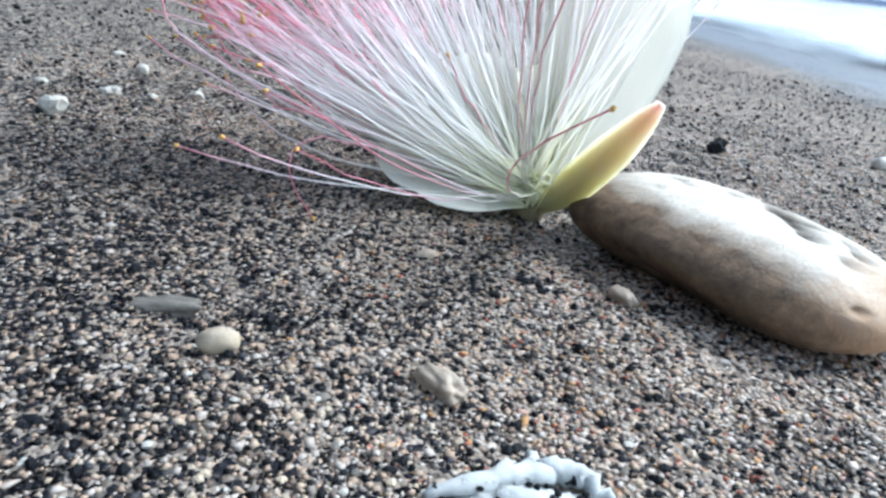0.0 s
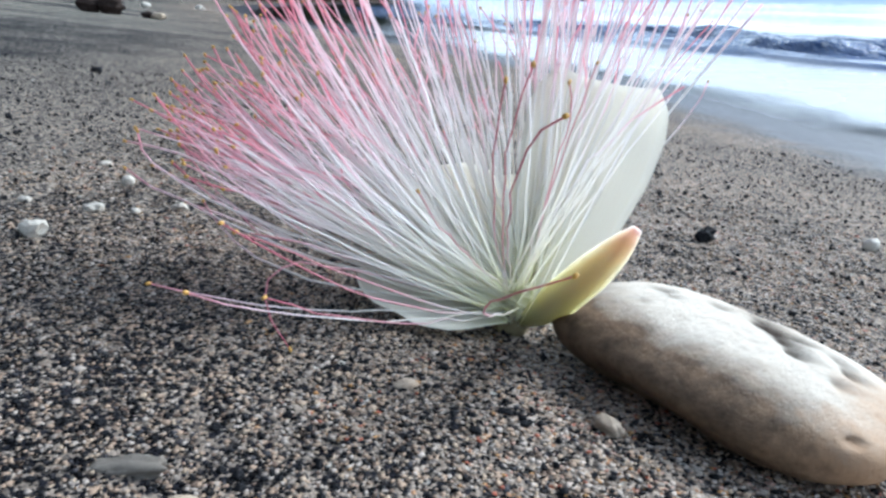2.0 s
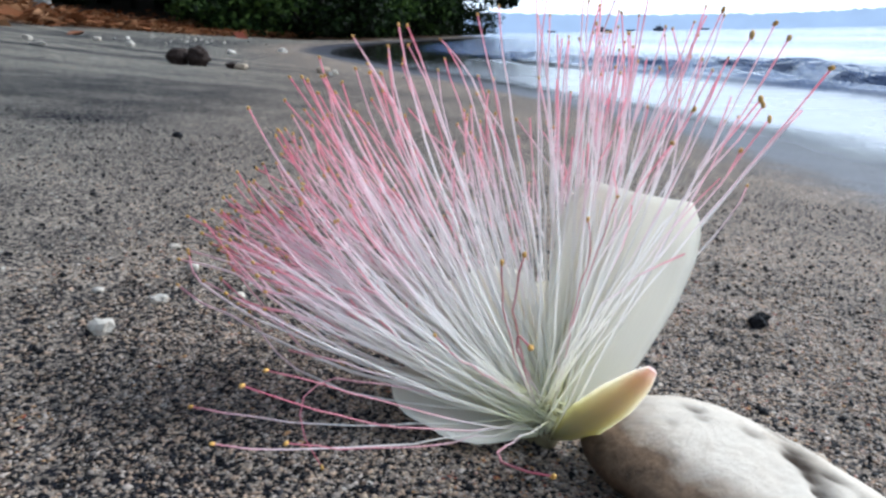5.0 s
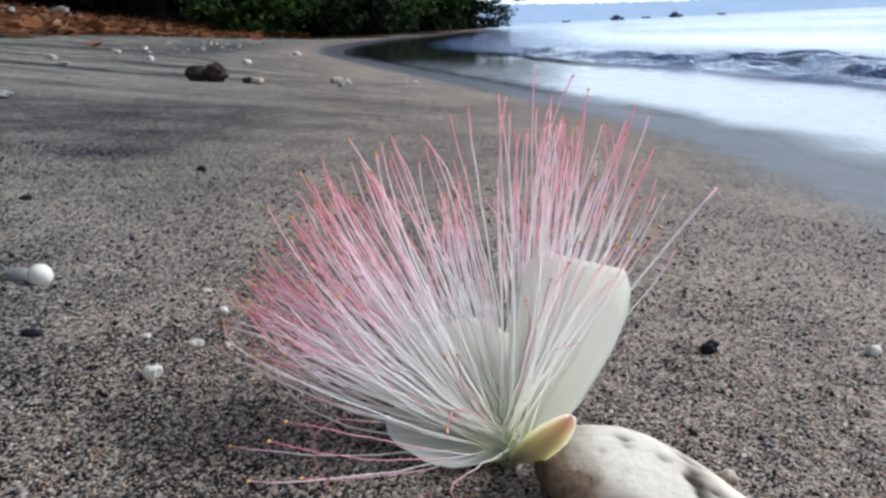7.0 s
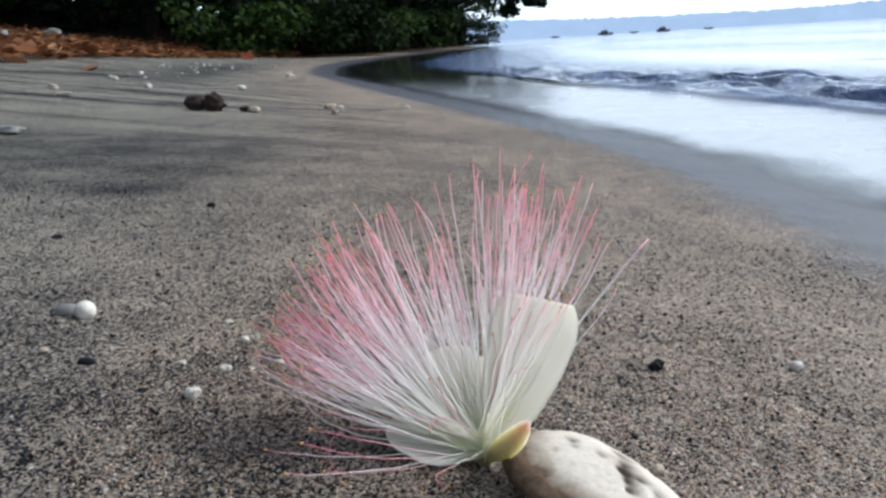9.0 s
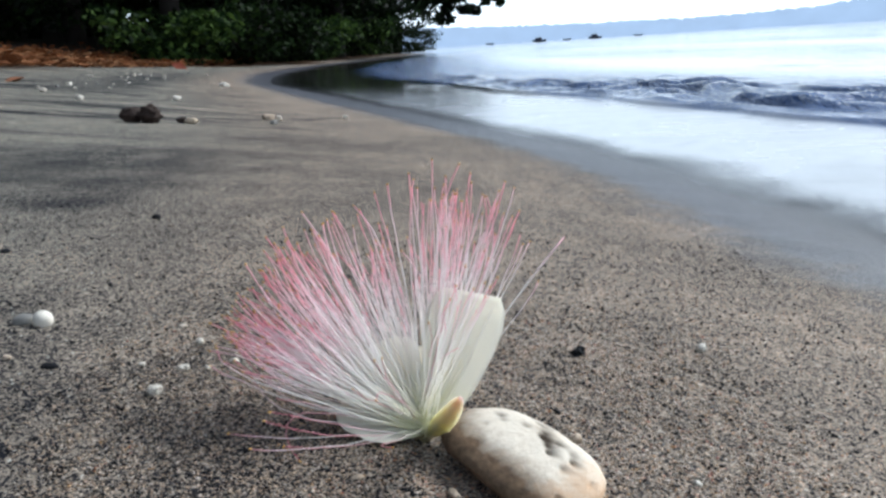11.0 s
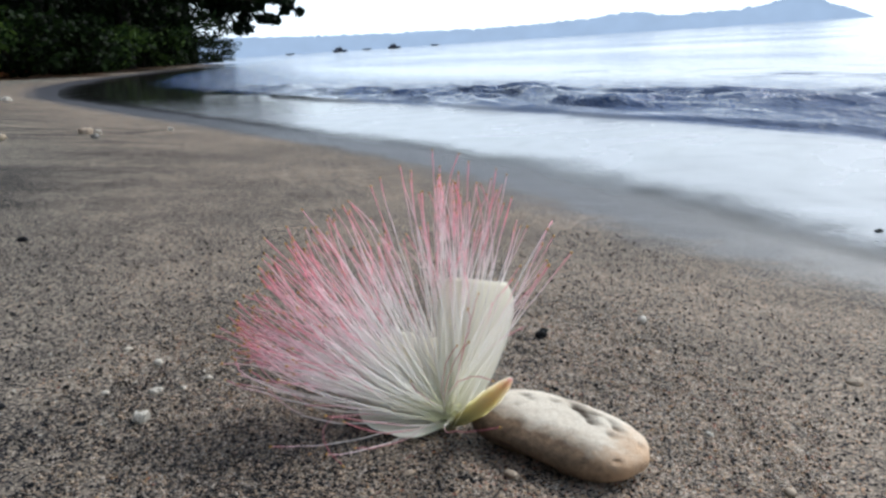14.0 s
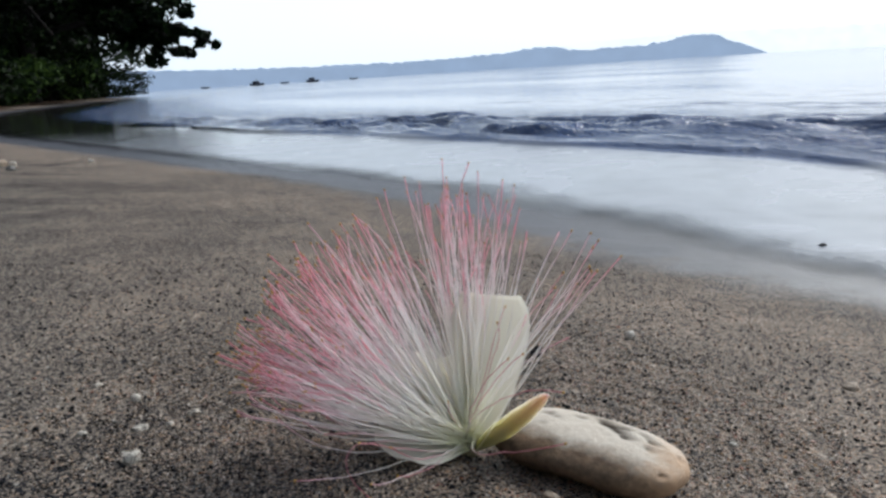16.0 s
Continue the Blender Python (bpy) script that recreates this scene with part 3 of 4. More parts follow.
part("petal", blade("petal", [(-0.001, 0.003, 0.006), (-0.009, 0.015, 0.014), (-0.020, 0.024, 0.022), (-0.029, 0.029, 0.030)],
                    (0.75, 0.55, 0.10), 0.0200, PETAL, -0.35, 0.0007, 0.0012, 3), M_PETAL, flower)
part("petal", blade("petal", [(0.000, 0.003, 0.006), (-0.003, 0.016, 0.016), (-0.009, 0.025, 0.023), (-0.012, 0.030, 0.029)],
                    (1.0, -0.05, 0.05), 0.0175, PETAL, -0.38, 0.0007, 0.0012, 4), M_PETAL, flower)
SEPAL = [(0, 0.35), (0.15, 0.7), (0.4, 1.0), (0.7, 0.92), (0.9, 0.6), (1.0, 0.22)]
part("sepal", blade("sepal", [(0.002, -0.003, 0.0055), (0.006, -0.012, 0.0125), (0.012, -0.023, 0.0235), (0.0181, -0.0345, 0.0383)],
                    (0.60, -0.10, -0.78), 0.0042, SEPAL, 0.45, 0.0014, 0.0004, 5, 16, 11), M_SEPAL, flower, "yellow-green sepal with a pink tip")
part("sepal", blade("sepal", [(-0.002, 0.006, 0.004), (-0.006, 0.018, 0.006), (-0.016, 0.032, 0.012), (-0.026, 0.042, 0.024)],
                    (0.8, 0.5, 0.0), 0.0085, SEPAL, 0.6, 0.0016, 0.0004, 6, 14, 9), M_SEPAL, flower, "pale green sepal behind the petals")


def cup_mesh():
    bm = bmesh.new()
    bmesh.ops.create_uvsphere(bm, u_segments=20, v_segments=12, radius=1)
    for v in bm.verts:
        w = 1 + 0.10 * math.sin(4 * math.atan2(v.co.y, v.co.x))
        v.co = FOOT + Vector((v.co.x * 0.0042 * w, v.co.y * 0.0046 * w, -0.0042 + v.co.z * 0.0045))
    return bm


part("flower_cup", cup_mesh(), M_CUP, flower, "greenish cup at the foot of the flower")


def anther_mesh(k):
    bm = bmesh.new()
    bmesh.ops.create_icosphere(bm, subdivisions=1, radius=1)
    rng = np.random.default_rng(50 + k)
    for v in bm.verts:
        c = v.co * rng.uniform(0.85, 1.15)
        v.co = Vector((c.x * 0.00034, c.y * 0.00038, c.z * 0.00062))
    me = bpy.data.meshes.new("anther")
    bm.to_mesh(me)
    bm.free()
    me.polygons.foreach_set("use_smooth", [True] * len(me.polygons))
    me.materials.append(M_ANTHER)
    return me


ANTHERS = [anther_mesh(k) for k in range(5)]
rng = np.random.default_rng(11)


spare_v, spare_f, spare_uv = [], [], []      # the threads past the first three hundred


def stamen(tip, bow=None, mat=None, thick=1.0, wobble=0.0068, single=True, mid=None, behind=0.0):
    """One thread from the foot of the flower to its tip, with its anther."""
    tip = Vector(tip)
    start = FOOT + Vector(rng.normal(0, 0.0019, 3)) * 1.0
    start.z = max(start.z, 0.006)
    span = tip - start
    L = span.length
    out = span.normalized()
    low = min(1.0, max(0.0, (0.075 - tip.z) / 0.03))      # the lowest ones lie over the petal that rests on the sand
    b = (-0.36 + 0.26 * max(low, 1.0 if out.x > 0.3 else 0.0) - (0.32 - 0.26 * low) * max(0.0, -out.x)) if bow is None else bow
    c1 = start + (out + AXIS * b + Vector(rng.normal(0, 0.05, 3))) * (L * 0.36)
    c2 = start + span * 0.72 + AXIS * (b * L * 0.16) + Vector(rng.normal(0, wobble * (0.3 if out.x > 0.3 else 1.0), 3))
    if behind:      # bent round the back of the broad petal
        c1, c2 = c1 + Vector((-0.15 * behind, behind, 0)), c2 + Vector((0, 0.6 * behind, 0))
    if mid is not None:
        c1, c2 = Vector(mid[0]), Vector(mid[1])
    n = 13
    pts = bezier([start, c1, c2, tip], n)
    pts = [p + Vector(rng.normal(0, 0.00022, 3)) * (i > 1) for i, p in enumerate(pts)]
    floor = [at_sand(p.x, p.y) + 0.0008 for p in (pts[-1], pts[n // 2])]
    for i, p in enumerate(pts):
        p.z = max(p.z, floor[0] if i > n // 2 else min(floor[1], p.z + 1))
    r = 0.00030 * thick
    if not single:
        me = tube("thread", pts, [r * (1.06 - 0.44 * i / (n - 1)) for i in range(n)])
        off = len(spare_v)
        spare_v.extend(tuple(v.co) for v in me.vertices)
        spare_f.extend(tuple(off + i for i in p.vertices) for p in me.polygons)
        spare_uv.extend((k / 5, i / (n - 1)) for i in range(n) for k in range(5))
        bpy.data.meshes.remove(me)
        return None
    ob = part("stamen", tube("stamen", pts, [r * (1.06 - 0.44 * i / (n - 1)) for i in range(n)]), mat or M_FILAMENT, flower)
    a = new("anther", ANTHERS[int(rng.integers(5))])
    a.parent = ob
    q = (pts[-1] - pts[-3]).to_track_quat("Z", "Y").to_euler()
    a.matrix_basis = Matrix.LocRotScale(pts[-1], Euler((q.x + rng.uniform(-0.9, 0.9), q.y, q.z)), None)
    return ob


# bundles of stamens: where the middle one ends, how far the others spread (radians), how many
BUNDLES = [((0.012, 0.049, 0.100), 0.085, 36), ((0.030, 0.047, 0.100), 0.11, 26), ((-0.026, 0.044, 0.095), 0.09, 8), ((-0.016, 0.038, 0.078), 0.13, 18),
           ((-0.052, 0.031, 0.085), 0.11, 34), ((-0.066, 0.032, 0.073), 0.10, 42), ((-0.080, 0.024, 0.058), 0.085, 42),
           ((-0.080, 0.006, 0.049), 0.07, 34), ((-0.080, 0.030, 0.038), 0.10, 6), ((0.054, 0.046, 0.078), 0.07, 3),
           ((0.026, -0.053, 0.095), 0.065, 11), ((-0.030, 0.080, 0.055), 0.22, 26), ((-0.055, -0.008, 0.066), 0.13, 10),
           ((-0.064, -0.012, 0.050), 0.09, 8)]
for middle, spread, count in BUNDLES:
    centre = Vector(middle) - FOOT
    for k in range(int(count * 1.45)):
        way = (centre.normalized() + Vector(rng.normal(0, spread, 3))).normalized()
        L = centre.length * rng.choice([rng.normal(0.98, 0.04), rng.normal(0.88, 0.08)], p=[0.7, 0.3])
        near = middle[1] < -0.05      # the bunch that leans out past the edge of the broad petal
        stamen(FOOT + way * L * (1.0 if k < count else rng.uniform(0.60, 0.95)), 0.02 if near else None, thick=rng.uniform(0.85, 1.15) * (0.6 if near else 1.0), wobble=0.003 if near else 0.0068, single=k < count, behind=rng.uniform(-0.006, 0.011) if middle[0] > 0 and middle[2] > 0.09 else 0.0)
# the ones that lean towards the open side, darker and seen nearly end on
for tip in [(0.007, -0.020, 0.062), (0.0129, -0.0118, 0.0649), (-0.020, -0.040, 0.046)]:
    stamen(tip, 0.1, M_FILAMENT_RED, 0.62, 0.002)
# long loose ones near the sand
stamen((-0.0500, -0.0420, 0.0390), mat=M_FILAMENT_RED, thick=0.62, mid=((-0.018, -0.012, 0.010), (-0.034, -0.026, 0.027)))
stamen((-0.0448, -0.0640, 0.0470), mat=M_FILAMENT_RED, thick=0.62, mid=((-0.018, -0.012, 0.009), (-0.033, -0.042, 0.028)))
stamen((-0.0514, -0.0625, 0.0365), thick=0.62, mid=((-0.018, -0.010, 0.008), (-0.038, -0.040, 0.020)))
stamen((-0.0420, -0.0560, 0.0330), mat=M_FILAMENT_RED, thick=0.60, mid=((-0.016, -0.012, 0.008), (-0.031, -0.036, 0.019)))
stamen((-0.0700, -0.0330, 0.0260), thick=0.62, mid=((-0.022, -0.006, 0.008), (-0.050, -0.020, 0.014)))
stamen((-0.0460, -0.0280, 0.0096), mat=M_FILAMENT_RED, thick=0.66, mid=((-0.030, -0.004, 0.018), (-0.066, -0.016, 0.036)))
# the few that reach far out of the open side
stamen((-0.0001, -0.0840, 0.0474), mat=M_FILAMENT_RED, thick=0.66, mid=((-0.009, -0.022, 0.012), (-0.014, -0.060, 0.036)))
stamen((-0.0032, -0.0889, 0.0661), mat=M_FILAMENT_RED, thick=0.66, mid=((-0.004, -0.012, 0.024), (-0.008, -0.050, 0.052)))
stamen((-0.0041, -0.0657, 0.0683), mat=M_FILAMENT_RED, thick=0.62, mid=((-0.004, -0.012, 0.024), (-0.0085, -0.045, 0.052)))
stamen((-0.0070, -0.0615, 0.0665), mat=M_FILAMENT_RED, thick=0.62, mid=((-0.004, -0.012, 0.024), (-0.0105, -0.042, 0.052)))
more = tagged(part("stamen_tuft", with_map(mesh("stamen_tuft", spare_v, spare_f), spare_uv), M_FILAMENT, flower, "dense further stamens between the others"), kind="stuff")
# the style, longer than the rest
part("style", tube("style", bezier([FOOT, (0.02, 0.014, 0.03), (0.046, 0.034, 0.058), (0.0645, 0.045, 0.0755)], 14), [0.00034] * 14), M_FILAMENT, flower, "long pale style")


# ---- stones and shells near the flower ----
def pebble(name, label, place, size, yaw, material, seed, category="pebble", sink=0.25, rough=0.10, pitch=0.0, square=2.2, dents=(), detail=3, group="", warp=1.6):
    """A rounded stone: an uneven body, some with dents, bedded in the sand."""
    rng = np.random.default_rng(seed)
    bm = bmesh.new()
    bmesh.ops.create_icosphere(bm, subdivisions=detail, radius=1)
    off = Vector(rng.uniform(-50, 50, 3))
    a, b, c = size
    pits = []
    for v in bm.verts:
        d = v.co.normalized()
        r = (abs(d.x) ** square + abs(d.y) ** square + abs(d.z) ** square) ** (-1 / square)
        r *= 1 + rough * noise.noise(d * warp + off) + rough * 0.35 * noise.noise(Vector((d.x * a, d.y * b, d.z * c)) * (3.0 / b) + off)
        dirt = 0.0
        for (dx, dy, dz), wide, deep in dents:
            q = (d - Vector((dx, dy, dz)).normalized()).length / wide
            r -= deep * (0.65 if wide < 0.2 else 1.0) * math.exp(-q * q)
            dirt += min(1.0, deep / 0.14) * math.exp(-0.8 * q * q) * (wide < 0.2)
        pits.append(min(1.0, dirt))
        v.co = Vector((d.x * r * a, d.y * r * b, d.z * r * c))
        grit = noise.noise(v.co * (2.2 / c) + off) * 0.014 + noise.noise(v.co * (6.0 / c) + off) * 0.008
        v.co += Vector((d.x / a, d.y / b, d.z / c)).normalized() * (grit * c)
    ob = part(name, bm, material)
    ob.data.attributes.new("pit", "FLOAT", "POINT").data.foreach_set("value", pits)
    if "chip" in name or rough > 0.8:
        ob.data.polygons.foreach_set("use_smooth", [False] * len(ob.data.polygons))
    x, y = place[:2]
    z = place[2] if len(place) > 2 else at_sand(x, y) + c * (1 - 2 * sink)
    ob.matrix_basis = pose(x, y, z, 0, pitch, yaw)
    return tagged(ob, label, category, group)


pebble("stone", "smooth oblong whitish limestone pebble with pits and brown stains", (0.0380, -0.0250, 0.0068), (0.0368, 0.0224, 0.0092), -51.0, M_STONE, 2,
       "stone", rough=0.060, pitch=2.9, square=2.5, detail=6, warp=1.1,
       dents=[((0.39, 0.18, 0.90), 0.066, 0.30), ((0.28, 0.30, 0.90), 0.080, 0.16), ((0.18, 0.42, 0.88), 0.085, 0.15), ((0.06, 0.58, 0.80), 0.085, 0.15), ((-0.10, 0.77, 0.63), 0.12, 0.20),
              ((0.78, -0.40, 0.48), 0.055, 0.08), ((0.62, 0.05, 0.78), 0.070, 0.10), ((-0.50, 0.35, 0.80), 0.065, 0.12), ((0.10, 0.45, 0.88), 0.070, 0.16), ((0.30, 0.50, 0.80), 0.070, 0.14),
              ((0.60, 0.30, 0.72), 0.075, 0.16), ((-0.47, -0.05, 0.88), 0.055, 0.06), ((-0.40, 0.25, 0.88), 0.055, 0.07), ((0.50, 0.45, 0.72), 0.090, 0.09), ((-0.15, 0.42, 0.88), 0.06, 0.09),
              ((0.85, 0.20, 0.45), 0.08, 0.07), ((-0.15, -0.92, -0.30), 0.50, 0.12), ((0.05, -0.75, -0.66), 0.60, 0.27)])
pebble("pebble", "small cream oval pebble on dark sand", (-0.0492, -0.0778), (0.0030, 0.0020, 0.0019), 14, M_CREAM, 3, sink=0.12)
pebble("shell_fragment", "worn cream and orange shell piece on sand", (-0.0181, -0.0792), (0.0044, 0.0020, 0.0020), -48, M_TAN, 4, "shell", sink=0.3, rough=0.35, square=2.8, detail=4, dents=[((0.8, 0.3, 0.5), 0.3, 0.25), ((0.2, -0.5, 0.8), 0.3, 0.2)])
pebble("shell_fragment", "small pale rod of broken shell beside the stone", (0.0141, -0.0437), (0.0030, 0.0014, 0.0014), -55, M_TAN, 5, "shell", sink=0.1, square=3.2, rough=0.35, dents=[((1, 0, 0), 0.35, 0.3)])
pebble("coral_rod", "short grey stick of worn coral half sunk in sand", (-0.0606, -0.0686), (0.0050, 0.0017, 0.0013), 6, M_DULL, 6, "coral", sink=0.50, square=5, rough=0.35, detail=4)


def twig(points, radii, seed):
    """A knobbly worn stick of coral through the points."""
    rng = np.random.default_rng(seed)
    pts = bezier([(x, y, at_sand(x, y) + h) for x, y, h in points], 12)
    pts = [p + Vector(rng.normal(0, 0.00035, 3)) for p in pts]
    return tube("branch", pts, [np.interp(i / 11, (0, 0.15, 0.85, 1), (radii[0] * 0.4, radii[0], radii[1], radii[1] * 0.4)) * rng.uniform(0.75, 1.3) for i in range(12)], 9)


coral = tagged(new("coral_piece"), "bleached white branching coral piece dusted with sand grains", "coral")
bm = bmesh.new()
bmesh.ops.create_icosphere(bm, subdivisions=4, radius=1)
for v in bm.verts:
    d = v.co.normalized()
    r = 1 + 0.42 * noise.noise(d * 1.9 + Vector((4, 1, 2))) + 0.30 * noise.noise(d * 5 + Vector((1, 7, 3))) + 0.12 * noise.noise(d * 14)
    x, y = -0.0055 + d.x * r * 0.0082, -0.1015 + d.y * r * 0.0050
    v.co = Vector((x, y, at_sand(x, y) + 0.0002 + d.z * r * 0.0013))
part("crust", bm, M_CORAL, coral)
part("branch", twig([(-0.0190, -0.1030, 0.0004), (-0.0140, -0.0995, 0.0009), (-0.0090, -0.0970, 0.0012), (-0.0040, -0.0945, 0.0010)], (0.0011, 0.0017), 1), M_CORAL, coral)
part("branch", twig([(-0.0050, -0.0955, 0.0009), (-0.0025, -0.0935, 0.0013), (0.0005, -0.0945, 0.0011), (0.0030, -0.0975, 0.0006)], (0.0016, 0.0011), 2), M_CORAL, coral)
part("branch", twig([(-0.0065, -0.0960, 0.0008), (-0.0068, -0.0945, 0.0010), (-0.0066, -0.0930, 0.0009), (-0.0060, -0.0915, 0.0004)], (0.0012, 0.0007), 3), M_CORAL, coral)
rng = np.random.default_rng(44)
specks = bmesh.new()
for _ in range(46):      # black grains caught on the coral
    x, y = -0.0055 + rng.normal(0, 0.0048), -0.0995 + rng.normal(0, 0.0024)
    m = Matrix.LocRotScale((x, y, at_sand(x, y) + 0.0013 + rng.uniform(-0.0003, 0.0004)), Euler(rng.uniform(0, 3, 3)), Vector(rng.uniform(0.7, 1.3, 3)))
    bmesh.ops.create_icosphere(specks, subdivisions=1, radius=0.00045, matrix=m)
tagged(part("sand_specks", specks, M_BLACK, coral, "black sand grains stuck to the coral"), kind="stuff")
pebble("black_pebble", "small jagged black cinder on the sand", (0.0783, 0.1035), (0.0034, 0.0025, 0.0027), 20, M_BLACK, 8, sink=0.15, rough=0.9, detail=2, warp=2.4)
pebble("pebble", "small round white pebble on sand", (0.1500, 0.1225), (0.0031, 0.0027, 0.0028), 0, M_CHALK, 9, sink=0.2, rough=0.4, detail=2)
pebble("pebble", "small pale pebble sunk in the sand", (0.2170, 0.0210), (0.0042, 0.0033, 0.0026), 30, M_TAN, 10, sink=0.35, rough=0.3)
pebble("coral_chip", "chalky white coral chip on the sand", (-0.1236, 0.0220), (0.0028, 0.0025, 0.0031), 40, M_SHELL, 12, "coral", sink=0.15, rough=0.7, detail=2)
pebble("coral_chip", "small whitish coral chip on sand", (-0.1230, 0.0530), (0.0028, 0.0021, 0.0018), 10, M_SHELL, 13, "coral", sink=0.3, rough=0.7, detail=2)
pebble("coral_chip", "flat whitish coral chip on the sand", (-0.1020, 0.0660), (0.0028, 0.0020, 0.0016), -10, M_WHITE, 14, "coral", sink=0.3, rough=0.7, detail=2)
pebble("pebble", "tiny white pebble on sand", (-0.1270, 0.0860), (0.0022, 0.0020, 0.0020), 0, M_SHELL, 15, sink=0.2)
pebble("pebble", "round cream pebble with a shaded hollow behind it", (-0.2180, 0.0960), (0.0054, 0.0050, 0.0052), 0, M_CHALK, 16, sink=0.18)
pebble("pebble", "dull grey pebble beside a cream one", (-0.2320, 0.1000), (0.0060, 0.0042, 0.0038), 10, M_GREY, 17, sink=0.25)
pebble("black_pebble", "flat black pebble on grey sand", (-0.1860, 0.0450), (0.0042, 0.0026, 0.0020), 0, M_BLACK, 18, sink=0.3)
pebble("black_pebble", "small dark pebble on grey sand", (-0.2730, 0.3720), (0.0040, 0.0034, 0.0028), 0, M_BLACK, 19, sink=0.2)
pebble("shell_fragment", "pale shell crumb pressed into sand", (-0.0225, -0.0345), (0.0024, 0.0018, 0.0012), 30, M_TAN, 20, "shell", sink=0.6, rough=0.25)
pebble("shell_fragment", "tan shell crumb behind the stone", (0.0640, 0.0060), (0.0030, 0.0022, 0.0026), 30, M_TAN, 22, "shell", sink=0.25, rough=0.3)
pebble("pebble", "dark pebble at the edge of the swash", (0.5240, 0.3445, -0.0565), (0.0060, 0.0042, 0.0072), 10, M_BLACK, 23)
for k, (x, y, a, m, label) in enumerate([(-0.145, 0.055, 0.0020, M_SHELL, "whitish shell crumb on the sand"), (-0.145, 0.108, 0.0022, M_WHITE, "chalky white coral crumb on sand"),
                                         (0.1126, -0.0677, 0.0026, M_TAN, "tan shell crumb on the sand"), (0.107, -0.023, 0.0018, M_SHELL, "pale shell crumb on the sand"),
                                         (-0.112, 0.056, 0.0017, M_SHELL, "small whitish coral crumb"), (-0.210, 0.050, 0.0022, M_TAN, "dull tan shell crumb on grey sand"),
                                         (-0.331, 0.238, 0.0040, M_BLACK, "small dark pebble on grey sand")]):
    pebble("black_pebble" if m is M_BLACK else "shell_crumb", label, (x, y), (a, a * 0.8, a * 0.6), 37 * k, m, 60 + k, "pebble" if m is M_BLACK else "shell", sink=0.3, rough=0.4, detail=2)


# ---- what lies further up the beach ----
def husk(place, size, seed, label):
    """A dark fibrous seed husk with ridges."""
    rng = np.random.default_rng(seed)
    bm = bmesh.new()
    bmesh.ops.create_icosphere(bm, subdivisions=4, radius=1)
    off = Vector(rng.uniform(-9, 9, 3))
    for v in bm.verts:
        d = v.co.normalized()
        a = math.atan2(d.y, d.z)
        r = 1 + 0.08 * math.sin(7 * a + 2 * d.x) + 0.22 * noise.noise(d * 2 + off) + 0.15 * noise.noise(d * 7 + off)
        v.co = Vector((d.x * r * size[0], d.y * r * size[1], d.z * r * size[2]))
    ob = part("seed_husk", bm, M_HUSK)
    ob.matrix_basis = pose(place[0], place[1], at_sand(*place) + size[2] * 0.75, 0, 0, rng.uniform(-30, 30))
    return tagged(ob, label, "seed husk", "seed husks on the beach")


husk((-0.706, 1.262), (0.022, 0.018, 0.017), 1, "dark brown dry seed husk, the smaller of a pair")
husk((-0.664, 1.258), (0.024, 0.020, 0.021), 2, "dark brown dry seed husk lying against another")
FAR = [("coral_piece", "oblong cream coral piece on sand", (-0.594, 1.300), (0.016, 0.008, 0.007), -22, M_CREAM, "coral"),
       ("pebble", "dark brown pebble against a coral piece", (-0.617, 1.308), (0.010, 0.008, 0.007), 0, M_HUSK, "pebble"),
       ("shell", "brown and white broken shell", (-0.500, 1.560), (0.015, 0.012, 0.010), 10, M_TAN, "shell"),
       ("shell", "white half of a broken shell", (-0.476, 1.568), (0.008, 0.007, 0.008), 0, M_WHITE, "shell"),
       ("pebble", "white pebble at the end of a drift line", (-0.349, 1.787), (0.007, 0.006, 0.006), 0, M_SHELL, "pebble"),
       ("coral_piece", "long bleached coral stick on sand", (-1.060, 1.345), (0.028, 0.006, 0.005), -24, M_WHITE, "coral"),
       ("coral_piece", "short bleached coral stick on sand", (-1.190, 1.500), (0.014, 0.009, 0.008), -10, M_WHITE, "coral"),
       ("coral_piece", "rough white coral lump on sand", (-1.500, 2.290), (0.012, 0.009, 0.009), 0, M_WHITE, "coral"),
       ("pebble", "white beach pebble on damp sand", (-1.100, 1.790), (0.011, 0.009, 0.009), 0, M_SHELL, "pebble"),
       ("pebble", "white beach pebble on damp sand", (-0.965, 2.140), (0.014, 0.010, 0.009), 0, M_CHALK, "pebble"),
       ("pebble", "white beach pebble on damp sand", (-1.585, 4.420), (0.024, 0.018, 0.016), 0, M_CHALK, "pebble"),
       ("stone", "brownish stone bedded in the beach", (-0.725, 0.708), (0.026, 0.014, 0.006), 0, M_GREY, "stone"),
       ("pebble", "small dark pebble on the beach", (-0.450, 1.420), (0.008, 0.007, 0.006), 0, M_GREY, "pebble"),
       ("stone", "pale stone among dead leaves", (-6.500, 8.250), (0.120, 0.080, 0.060), 0, M_GREY, "stone"),
       ("stone", "pale stone among dead leaves", (-7.600, 10.90), (0.170, 0.120, 0.100), 0, M_GREY, "stone")]
for k, (name, label, place, size, yaw, m, cat) in enumerate(FAR):
    pebble(name, label, place, size, yaw, m, 60 + k, cat, sink=0.2, rough=0.5)
rng = np.random.default_rng(77)
